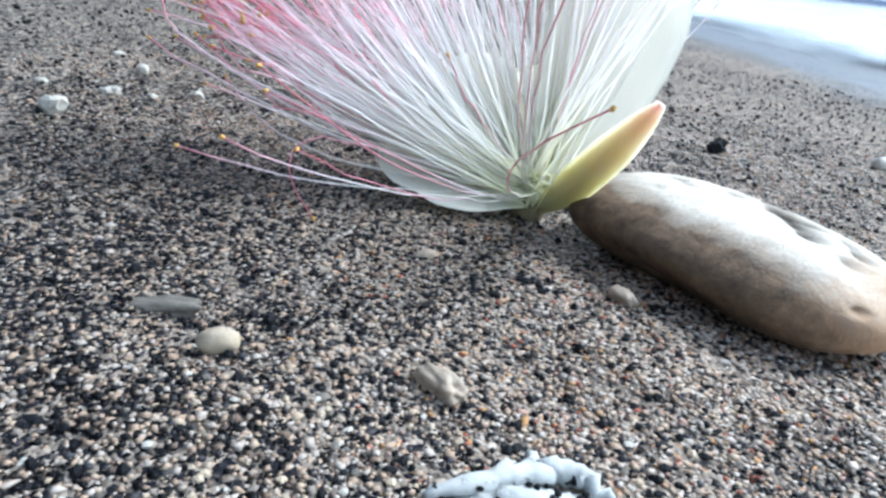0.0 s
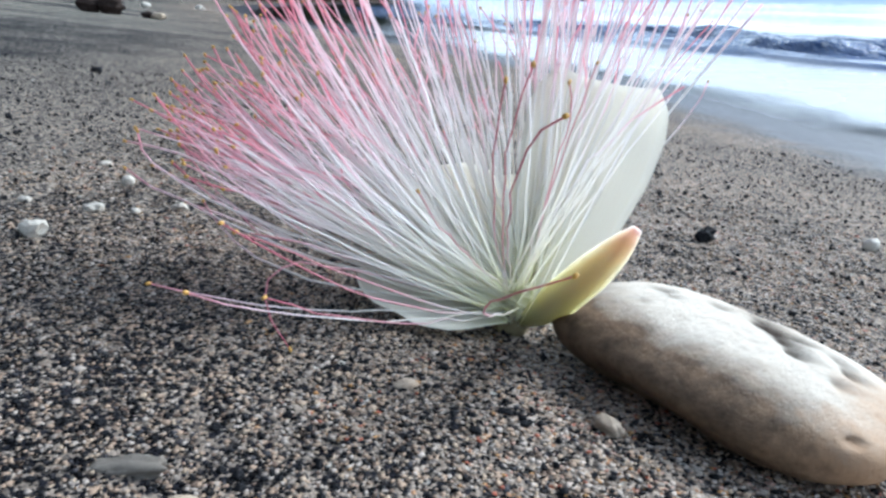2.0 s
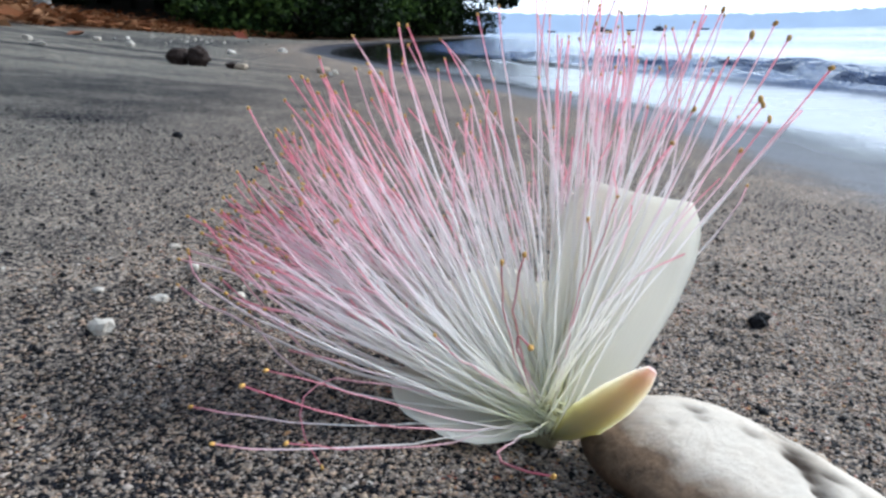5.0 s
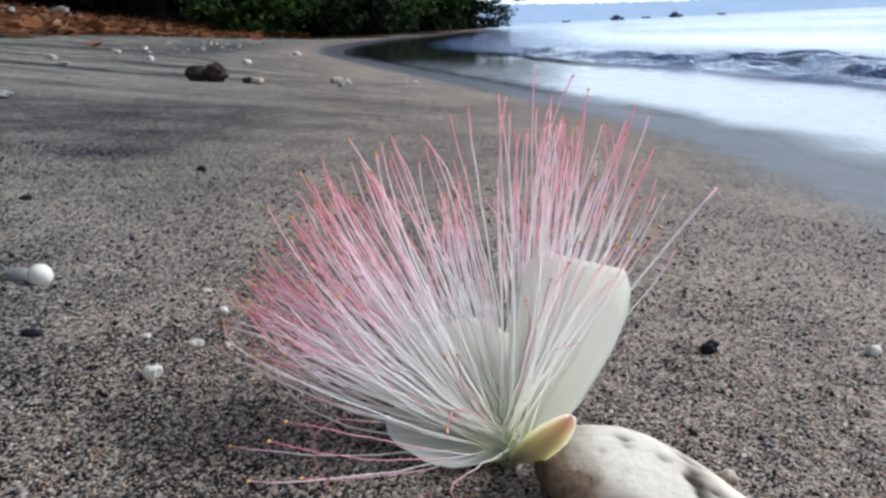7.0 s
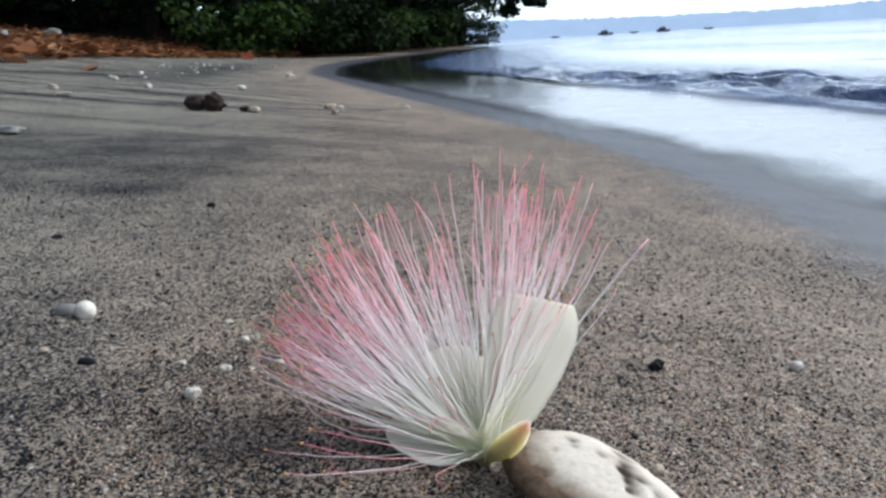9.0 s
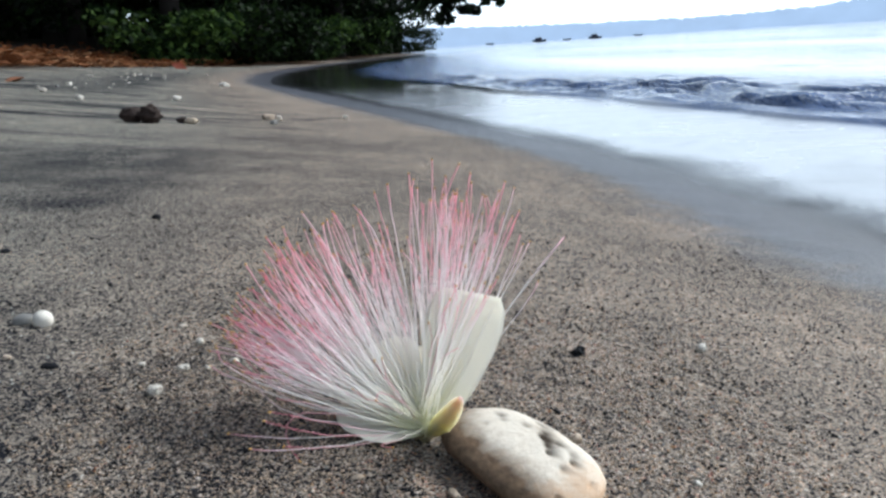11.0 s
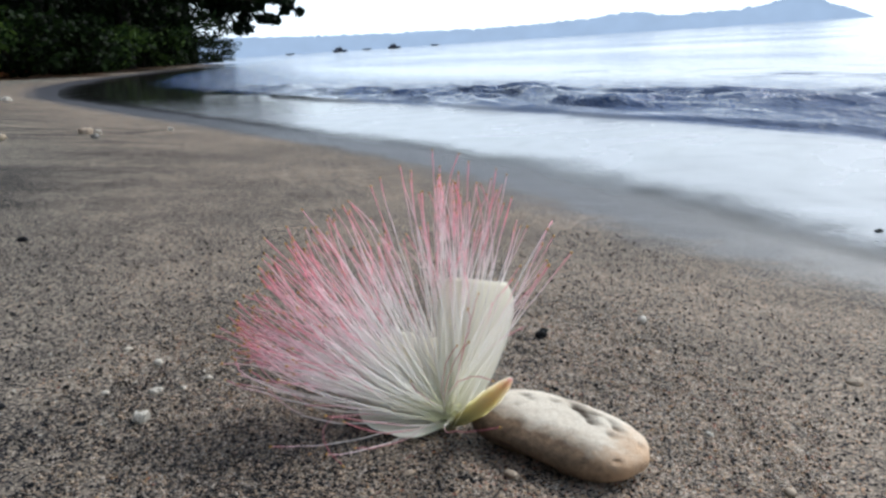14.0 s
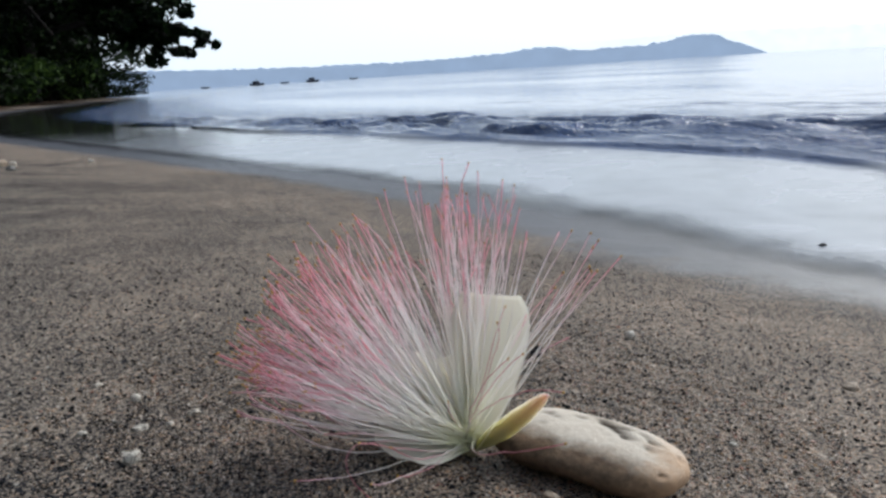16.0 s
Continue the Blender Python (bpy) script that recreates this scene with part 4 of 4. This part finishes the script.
for k in range(32):     # scattered white bits of coral along the old drift lines
    x = -rng.uniform(1.45, 3.3)
    y = drift_y(x) + rng.normal(0, 0.35) * (-x - 0.6) - (k % 5 == 0) * rng.uniform(0.3, 1.0)
    w = rng.uniform(0.005, 0.011) * (0.7 + y / 7)
    pebble("coral_chip", "bleached coral chip on an old drift line", (x, y), (w, w * 0.7, w * 0.6), rng.uniform(0, 180),
           (M_CHALK, M_SHELL, M_WHITE, M_GREY)[k % 4], 120 + k, "coral", sink=0.15, rough=0.35, detail=2, group="coral chips up the beach")


# ---- dead leaves at the foot of the trees ----
def leaf_cloud(name, centres, size, seed, flat=0.0, droop=0.3):
    """Many small leaves in one mesh: each a bent blade of two halves."""
    rng = np.random.default_rng(seed)
    n = len(centres)
    c = np.asarray(centres, float)
    way = rng.normal(0, 1, (n, 3))
    way[:, 2] = way[:, 2] * (1 - flat) * 0.6 - droop
    way /= np.linalg.norm(way, axis=1)[:, None]
    side = np.cross(way, rng.normal(0, 1, (n, 3)) * np.array([1 - flat, 1 - flat, 1.0]))
    side /= np.linalg.norm(side, axis=1)[:, None]
    nor = np.cross(way, side)
    L = size * rng.uniform(0.6, 1.3, n)[:, None]
    W = L * 0.28
    p0, p3 = c - way * L * 0.5, c + way * L * 0.5 - nor * L * 0.12
    p1, p2 = c + side * W - nor * W * 0.3, c - side * W - nor * W * 0.3
    ridge = c + nor * W * 0.1
    verts = np.stack([p0, p1, p3, p2, ridge], 1).reshape(-1, 3)
    i = np.arange(n)[:, None] * 5
    tris = np.concatenate([i + np.array([[0, 1, 4]]), i + np.array([[1, 2, 4]]), i + np.array([[2, 3, 4]]), i + np.array([[3, 0, 4]])], 1).reshape(-1, 3)
    me = bpy.data.meshes.new(name)
    me.vertices.add(len(verts))
    me.vertices.foreach_set("co", verts.ravel())
    me.loops.add(tris.size)
    me.loops.foreach_set("vertex_index", tris.ravel().astype(np.int32))
    me.polygons.add(len(tris))
    me.polygons.foreach_set("loop_start", np.arange(0, tris.size, 3))
    me.update(calc_edges=True)
    return me


def foliage(name, dark, mid, light):
    n = Nodes(name)
    rnd = n.add("NewGeometry").outputs["Random Per Island"]
    co = n.coords()
    col = n.ramp(n.math("ADD", n.math("MULTIPLY", rnd, 0.6), n.math("MULTIPLY", n.noise(co, 0.9, 3.0), 0.5)), [(0.15, dark), (0.55, mid), (0.95, light)])
    return n.leafy(col, 0.25, 0.06, 0.6).mat


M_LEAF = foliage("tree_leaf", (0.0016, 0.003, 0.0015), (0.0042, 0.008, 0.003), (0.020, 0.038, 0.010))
M_BUSH = foliage("bush_leaf", (0.003, 0.007, 0.002), (0.010, 0.023, 0.006), (0.078, 0.125, 0.028))
M_DEAD = foliage("dead_leaf", (0.035, 0.014, 0.007), (0.15, 0.055, 0.021), (0.30, 0.17, 0.09))
M_BARK = stone_material("bark", (0.014, 0.011, 0.009), (0.008, 0.006, 0.005), (0.024, 0.019, 0.015), 6.0, 0.9, 0.7)

rng = np.random.default_rng(5)
spots = []
while len(spots) < 3600:
    y = rng.uniform(4.0, 17.0)
    s = 2.15 + abs(rng.normal(0, 1.5))
    x = float(np.interp(y, SHORE_Y, SHORE_X)) - s
    spots.append((x, y))
P = np.array(spots)
litter = new("leaf_litter", leaf_cloud("leaf_litter", np.c_[P, sand_z(P[:, 0], P[:, 1]) + 0.02 + rng.uniform(0, 0.08, len(P))], 0.15, 8, 0.85, 0.0))
litter.data.materials.append(M_DEAD)
tagged(litter, "line of dry rust-brown dead leaves at the back of the beach", "dead leaves", kind="stuff")
orange = new("fallen_leaf", leaf_cloud("fallen_leaf", [(-4.33, 10.6, at_sand(-4.33, 10.6) + 0.03)], 0.20, 4, 0.7, 0.0))
orange.data.materials.append(Nodes("orange_leaf").set(Base_Color=(0.40, 0.095, 0.05), Roughness=0.6).mat)
tagged(orange, "large fresh orange-red fallen leaf", "leaf")
curled = new("fallen_leaf", leaf_cloud("fallen_leaf", [(-2.37, 3.49, at_sand(-2.37, 3.49) + 0.014)], 0.16, 9, 0.97, 0.0))
curled.data.materials.append(Nodes("rusty_leaf").set(Base_Color=(0.22, 0.075, 0.025), Roughness=0.7).mat)
tagged(curled, "curled rust-brown fallen leaf on dark sand", "leaf")


# ---- trees ----
def limb_mesh(points, r0, r1):
    k = len(points)
    return tube("limb", points, [r0 + (r1 - r0) * i / (k - 1) for i in range(k)], 8)


def tree(x, y, height, reach, seed, leaves, label, low=0.25, lean=(0.0, 0.0), size=0.2, boughs=()):
    """A shore tree: a leaning tapered trunk, limbs, and a crown of clumps of leaves."""
    rng = np.random.default_rng(seed)
    z0 = at_sand(x, y)
    top = tagged(new("tree"), label, "tree", "trees behind the beach")
    top.location = (x, y, z0)
    rise = height * 0.55
    trunk_pts = bezier([(0, 0, -0.3), (0.1 * lean[0], 0.1 * lean[1], rise * 0.4), (lean[0] * 0.3, lean[1] * 0.3, rise * 0.7), (lean[0] * 0.5, lean[1] * 0.5, rise)], 9)
    part("trunk", limb_mesh(trunk_pts, 0.10 + height * 0.022, 0.05 + height * 0.008), M_BARK, top)
    clumps, tight = [], []
    for k in range(9 + len(boughs)):
        a = 2 * math.pi * (k + rng.uniform(-0.3, 0.3)) / 9
        start = trunk_pts[int(rng.integers(3, 9))]
        r = reach * rng.uniform(0.6, 1.0)
        end = Vector((lean[0] + math.cos(a) * r, lean[1] + math.sin(a) * r, height * rng.uniform(low, 0.95)))
        if k >= 9:
            end = Vector(boughs[k - 9])
        pts = bezier([start, start.lerp(end, 0.35) + Vector((0, 0, height * 0.10)), start.lerp(end, 0.75) + Vector((0, 0, height * 0.06)), end], 7)
        part("limb", limb_mesh(pts, 0.05 + height * 0.008, 0.02), M_BARK, top)
        if k >= 9:      # a bough: twigs that end in tight bunches of leaves
            for _ in range(16):
                f = rng.uniform(0.45, 1.0)
                root = pts[int(f * 6)].lerp(pts[min(int(f * 6) + 1, 6)], f * 6 % 1)
                tight.append(root + Vector(rng.normal(0, 0.24, 3)))
            tight.append(end)
            continue
        for f in (0.5, 0.75, 1.0):
            q = pts[int(round(f * 6))]
            for _ in range(4):
                clumps.append(q + Vector(rng.normal(0, reach * 0.16, 3)))
    cs = np.array([tuple(c) for c in clumps])
    pick = cs[rng.integers(0, len(cs), leaves)]
    ball = rng.normal(0, 1, (leaves, 3))
    ball /= np.linalg.norm(ball, axis=1)[:, None]
    pts = pick + ball * (rng.uniform(0, 1, leaves) ** 0.5)[:, None] * np.array([0.55, 0.55, 0.36]) * (reach / 3.2)
    if tight:
        cs = np.repeat(np.array([tuple(c) for c in tight]), 70, axis=0)
        ball = rng.normal(0, 1, cs.shape)
        ball /= np.linalg.norm(ball, axis=1)[:, None]
        girth = np.repeat(rng.uniform(0.10, 0.26, len(tight)), 70)
        pts = np.r_[pts, cs + ball * (rng.uniform(0, 1, len(cs)) ** 0.4 * girth)[:, None] * np.array([1.0, 1.0, 0.75])]
    pts[:, 2] = 0.3 + np.abs(pts[:, 2] - 0.3)
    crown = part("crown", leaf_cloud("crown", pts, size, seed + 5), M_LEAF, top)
    return top


def bush(x, y, w, h, seed, leaves, label, mat, size=0.16):
    """A bush: bare stems under a ragged mound of leaves."""
    rng = np.random.default_rng(seed)
    top = tagged(new("bush"), label, "bush", "bushes at the back of the beach")
    top.location = (x, y, at_sand(x, y))
    for k in range(4):
        a = rng.uniform(0, 6.28)
        part("stem", limb_mesh(bezier([(0, 0, -0.1), (0, 0, h * 0.3), (math.cos(a) * w * 0.3, math.sin(a) * w * 0.3, h * 0.5), (math.cos(a) * w * 0.5, math.sin(a) * w * 0.5, h * 0.8)], 5), 0.03, 0.01), M_BARK, top)
    lumps = np.c_[rng.normal(0, w * 0.42, 16), rng.normal(0, w * 0.42, 16), rng.uniform(0.1, 0.8, 16) * h]
    b = rng.normal(0, 1, (leaves, 3))
    b /= np.linalg.norm(b, axis=1)[:, None]
    pts = lumps[rng.integers(0, 16, leaves)] + b * (rng.uniform(0, 1, leaves) ** 0.4)[:, None] * np.array([w * 0.3, w * 0.3, h * 0.25])
    pts[:, 2] = np.maximum(pts[:, 2], 0.05)
    part("leaves", leaf_cloud("leaves", pts, size, seed + 3), mat, top)
    return top


# along the water, out to the point, then some added out of view
TREES = [(-4.4, 23.5, 7.5, 4.0, 0.30), (-4.6, 31.0, 7.0, 3.4, 0.22), (-4.8, 27.0, 7.5, 3.4, 0.14), (-5.2, 23.0, 7.5, 3.2, 0.12), (-5.6, 19.5, 7.0, 3.0, 0.12), (-7.0, 17.0, 8.0, 3.6, 0.12),
         (-9.6, 17.6, 8.0, 3.8, 0.28), (-10.5, 13.0, 8.5, 3.8, 0.32), (-12.0, 10.0, 8.0, 3.8, 0.32), (-13.0, 6.0, 8.0, 4.0, 0.10), (-13.5, 1.0, 9.0, 4.4, 0.10),
         (-13.0, -5.0, 9.0, 4.4, 0.10), (-11.5, -11.0, 9.0, 4.4, 0.10), (-9.0, 24.0, 9.0, 4.0, 0.10), (-9.0, 30.0, 9.0, 4.0, 0.10), (-12.0, 19.0, 9.0, 4.2, 0.08), (-15.0, 14.0, 9.0, 4.4, 0.08),
         (-8.0, -9.0, 9.0, 4.4, 0.08), (-9.5, -2.5, 9.0, 4.4, 0.08)]
# trees with y under 5 are never seen, added to block sky light
for k, (x, y, h, r, low) in enumerate(TREES):
    tree(x, y, h, r, 300 + k, 10000 if y > 5 else 2600, "dark green broadleaf shore tree overhanging the beach, its row extended unseen", low, (0.8, 0.0), 0.2 if y > 5 else 0.5,
         boughs=((5.15, 0.0, 1.36), (4.35, 0.2, 2.30), (3.60, 0.2, 0.95), (4.00, 0.0, 1.65), (4.40, -0.3, 1.12), (4.50, 0.0, 2.75), (3.30, 0.0, 2.30), (3.40, 0.3, 3.00), (3.00, 0.0, 1.55), (2.70, 0.0, 2.60)) if k == 0 else ())
rng = np.random.default_rng(91)
wood = np.c_[rng.uniform(-30, -9.0, 22000), rng.uniform(-16, 38, 22000), rng.uniform(0, 8.5, 22000)]
# leaf mass out of view, added to cut the sky light from behind
back = np.c_[rng.uniform(-14, -5.0, 9000), rng.uniform(-14, -4.5, 9000), rng.uniform(0, 9.5, 9000)]
wood = wood[(wood[:, 0] < -10 - 0.25 * (wood[:, 1] < 8) * (8 - wood[:, 1]) * 0.5)]
point = np.c_[rng.uniform(-9.5, -3.5, 15000), rng.uniform(22, 35, 15000), rng.uniform(0, 7.5, 15000)]
point = point[point[:, 0] < -3.4 - 0.16 * np.maximum(0, 30 - point[:, 1])]
wood = np.r_[wood, back, point]
wood[:, 2] += beach(wood[:, 0], wood[:, 1])
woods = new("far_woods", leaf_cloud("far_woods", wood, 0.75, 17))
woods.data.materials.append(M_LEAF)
tagged(woods, "deep shade of thick dark woods behind the first trees, part added unseen", "woods", kind="stuff")
BUSHES = [(-3.4, 32.0, 2.2, 1.2, 0), (-4.3, 28.5, 2.2, 1.3, 0), (-4.2, 25.0, 2.0, 1.3, 0), (-4.3, 21.5, 2.0, 1.3, 1), (-4.4, 18.5, 1.8, 1.2, 1), (-5.0, 16.0, 1.8, 1.2, 0),
          (-6.0, 14.6, 1.8, 1.3, 1), (-10.8, 8.4, 1.8, 1.5, 0), (-11.4, 5.0, 2.0, 1.5, 0),
          (-6.4, 18.5, 2.4, 2.4, 0), (-7.4, 22.0, 2.4, 2.6, 0), (-10.6, 21.5, 2.8, 3.2, 0), (-13.6, 17.5, 2.8, 3.2, 0), (-12.6, 11.6, 2.6, 2.8, 0), (-6.6, 27.0, 2.6, 2.6, 0)]
for k, (x, y, w, h, bright) in enumerate(BUSHES):
    bush(x, y, w, h, 400 + k, 2600, "leafy bright green bush under the trees" if bright else "dense dark bush under the trees", M_BUSH if bright else M_LEAF)


# ---- the far shore and the boats ----
def ridge_line(name, dist, az0, az1, tops, colour, label):
    """A far wooded shore: a band with an uneven crest that stands behind the sea."""
    n = 220
    rng = np.random.default_rng(len(tops))
    verts = []
    for i in range(n + 1):
        a = radians(az0 + (az1 - az0) * i / n)
        e = np.interp(math.degrees(a), *zip(*tops)) + rng.normal(0, 0.045)
        for d, z in ((dist, -2.0), (dist + 15, math.tan(radians(max(e * 0.6, 0))) * dist), (dist + 60, math.tan(radians(max(e, 0))) * dist), (dist + 200, -2.0)):
            verts.append((math.sin(a) * d, math.cos(a) * d, z))
    faces = [(i * 4 + k, i * 4 + 4 + k, i * 4 + 5 + k, i * 4 + 1 + k) for i in range(n) for k in range(3)]
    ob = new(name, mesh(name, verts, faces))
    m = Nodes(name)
    # distance haze is painted into the colour, and the band glows with it
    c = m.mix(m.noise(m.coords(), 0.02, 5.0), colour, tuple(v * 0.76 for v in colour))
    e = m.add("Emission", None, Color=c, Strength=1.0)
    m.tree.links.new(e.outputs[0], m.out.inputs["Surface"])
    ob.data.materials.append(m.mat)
    return tagged(ob, label, "far shore", kind="structure")


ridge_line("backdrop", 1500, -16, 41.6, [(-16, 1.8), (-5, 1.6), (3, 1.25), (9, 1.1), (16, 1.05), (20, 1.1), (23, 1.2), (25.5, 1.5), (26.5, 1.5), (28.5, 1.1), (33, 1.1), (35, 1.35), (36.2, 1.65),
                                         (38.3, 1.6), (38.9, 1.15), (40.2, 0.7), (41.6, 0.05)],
           (0.52, 0.66, 0.90), "low wooded far shore, its blue haze put into a glowing colour")
ridge_line("backdrop", 2600, 14, 75, [(14, 0.4), (24, 1.2), (30, 1.6), (38, 1.75), (46, 1.5), (56, 1.2), (66, 0.8), (75, 0.3)], (1.62, 1.70, 1.80), "pale hills beyond the bay, haze put into their glowing colour")

M_HULL = stone_material("boat_paint", (0.05, 0.055, 0.07), (0.03, 0.03, 0.04), (0.10, 0.10, 0.11), 1.0, 0.7)


def boat(azimuth, length, label, cabin=True, dist=250.0):
    a = radians(azimuth)
    top = tagged(new("boat"), label, "boat", "boats at anchor")
    top.matrix_basis = pose(math.sin(a) * dist, math.cos(a) * dist, SEA, 0, 0, -azimuth)
    bm = bmesh.new()
    bmesh.ops.create_cube(bm, size=1)
    bmesh.ops.subdivide_edges(bm, edges=bm.edges[:], cuts=4, use_grid_fill=True)
    for v in bm.verts:
        x, y, z = v.co
        taper = 1 - (abs(x) * 2) ** 3 * 0.85
        v.co = Vector((x * length * (1 + 0.12 * z), y * length * 0.28 * taper * (0.8 + 0.4 * z), 0.25 + z * (0.8 if cabin else 0.45) + 0.5 * x * x))
    part("hull", bm, M_HULL, top)
    if not cabin:
        return top
    bm = bmesh.new()
    bmesh.ops.create_cube(bm, size=1)
    bmesh.ops.bevel(bm, geom=bm.edges[:], offset=0.08, segments=2, affect="EDGES")
    for v in bm.verts:
        v.co = Vector((v.co.x * length * 0.5 - length * 0.06, v.co.y * length * 0.2, 1.0 + v.co.z * 0.8))
    part("cabin", bm, M_HULL, top)
    bm = bmesh.new()
    bmesh.ops.create_cone(bm, cap_ends=True, segments=8, radius1=0.06, radius2=0.03, depth=1.2)
    for v in bm.verts:
        v.co.z += 1.6
    part("mast", bm, M_HULL, top)
    return top


boat(4.57, 4.4, "dark moored boat with a low cabin")
boat(8.63, 4.0, "dark moored boat with a low cabin")
boat(0.9, 2.6, "small open boat far out on the bay", False)
boat(6.6, 2.6, "small open boat far out on the bay", False)
boat(11.7, 2.6, "small open boat far out on the bay", False)


# ---- loose grains on the sand where one comes close ----
def grains(count, seed):
    rng = np.random.default_rng(seed)
    x = rng.uniform(-0.20, 0.20, count)
    y = -0.150 + 0.41 * rng.uniform(0, 1, count) ** 1.55
    keep = (np.abs(x) < 0.07 + (y + 0.15) * 0.75) & (rng.uniform(0, 1, count) > smooth(y, 0.05, 0.25)) & (rng.uniform(0, 1, count) > smooth(np.abs(x), 0.11, 0.20))
    x, y = x[keep], y[keep]
    n = len(x)
    z = sand_z(x, y) + rng.uniform(-0.00002, 0.00014, n)
    r = 0.00050 * np.exp(rng.normal(0, 0.28, n))
    base = np.array([(1, 0, 0), (-1, 0, 0), (0, 1, 0), (0, -1, 0), (0, 0, 1), (0, 0, -1)], float)
    q = rng.normal(0, 1, (n, 3, 3))
    a = q[:, 0] / np.linalg.norm(q[:, 0], axis=1)[:, None]
    b = np.cross(a, q[:, 1])
    b /= np.linalg.norm(b, axis=1)[:, None]
    R = np.stack([a, b, np.cross(a, b)], 1)
    sc = r[:, None] * rng.uniform(0.75, 1.35, (n, 3))
    v = (base[None] * rng.uniform(0.8, 1.25, (n, 6, 1)) + rng.normal(0, 0.16, (n, 6, 3))) * sc[:, None, :]
    v = np.einsum("nij,njk->nik", v, R) * np.array([1.0, 1.0, 0.30]) + np.stack([x, y, z], -1)[:, None, :]
    f = np.array([(0, 2, 4), (2, 1, 4), (1, 3, 4), (3, 0, 4), (2, 0, 5), (1, 2, 5), (3, 1, 5), (0, 3, 5)])
    tris = (np.arange(n)[:, None, None] * 6 + f[None]).reshape(-1, 3)
    me = bpy.data.meshes.new("sand_grains")
    me.vertices.add(n * 6)
    me.vertices.foreach_set("co", v.ravel())
    me.loops.add(tris.size)
    me.loops.foreach_set("vertex_index", tris.ravel().astype(np.int32))
    me.polygons.add(len(tris))
    me.polygons.foreach_set("loop_start", np.arange(0, tris.size, 3))
    me.update(calc_edges=True)
    at = me.attributes.new("dark_patch", "FLOAT", "POINT")
    at.data.foreach_set("value", np.repeat(dark_patch(x, y), 6))
    return me


def coarse(count, seed):
    """Larger black grains, scattered wider."""
    rng = np.random.default_rng(seed)
    x = rng.uniform(-0.45, 0.26, count)
    y = -0.14 + 0.55 * rng.uniform(0, 1, count) ** 1.3
    ball = bmesh.new()
    bmesh.ops.create_icosphere(ball, subdivisions=1, radius=1)
    v0 = np.array([tuple(v.co) for v in ball.verts])
    f0 = np.array([[v.index for v in f.verts] for f in ball.faces])
    ball.free()
    r = 0.00064 * np.exp(rng.normal(0, 0.25, count))
    v = v0[None] * rng.uniform(0.75, 1.2, (count, len(v0), 1)) * (r[:, None] * rng.uniform(0.7, 1.3, (count, 3)))[:, None, :]
    v = v + np.stack([x, y, sand_z(x, y) + r * 0.2], -1)[:, None, :]
    f = (np.arange(count)[:, None, None] * len(v0) + f0[None]).reshape(-1, 3)
    return mesh("coarse_grains", v.reshape(-1, 3), f.tolist(), False)


big = new("coarse_grains", coarse(8000, 32))
big.data.materials.append(M_BLACK)
tagged(big, "scattered larger black sand grains", "sand", kind="stuff")
loose = new("sand_grains", grains(270000, 31))
loose.data.materials.append(M_GRAIN)
tagged(loose, "coarse loose sand grains, black, grey, cream and rust", "sand", kind="stuff")


# the grains that lie nearest, one by one
def grain_mesh(seed):
    rng = np.random.default_rng(seed)
    bm = bmesh.new()
    bmesh.ops.create_icosphere(bm, subdivisions=1, radius=0.00062)
    for v in bm.verts:
        v.co *= rng.uniform(0.72, 1.25)
        v.co.z *= 0.6
    me = bpy.data.meshes.new("sand_grain")
    bm.to_mesh(me)
    bm.free()
    me.materials.append((M_BLACK, M_CREAM, M_BLACK, M_DULL, M_SHELL, M_TAN)[seed % 6])
    return me


rng = np.random.default_rng(52)
SHAPES = [grain_mesh(k) for k in range(12)]
for k in range(300):
    x, y = rng.uniform(-0.055, 0.025), rng.uniform(-0.128, -0.085)
    ob = new("sand_grain", SHAPES[k % 12])
    ob.parent = ground
    ob.matrix_basis = Matrix.LocRotScale((x, y, at_sand(x, y) + 0.0002), Euler((0, 0, rng.uniform(0, 6.28))), Vector((1, 1, 1)) * rng.uniform(0.7, 1.25))
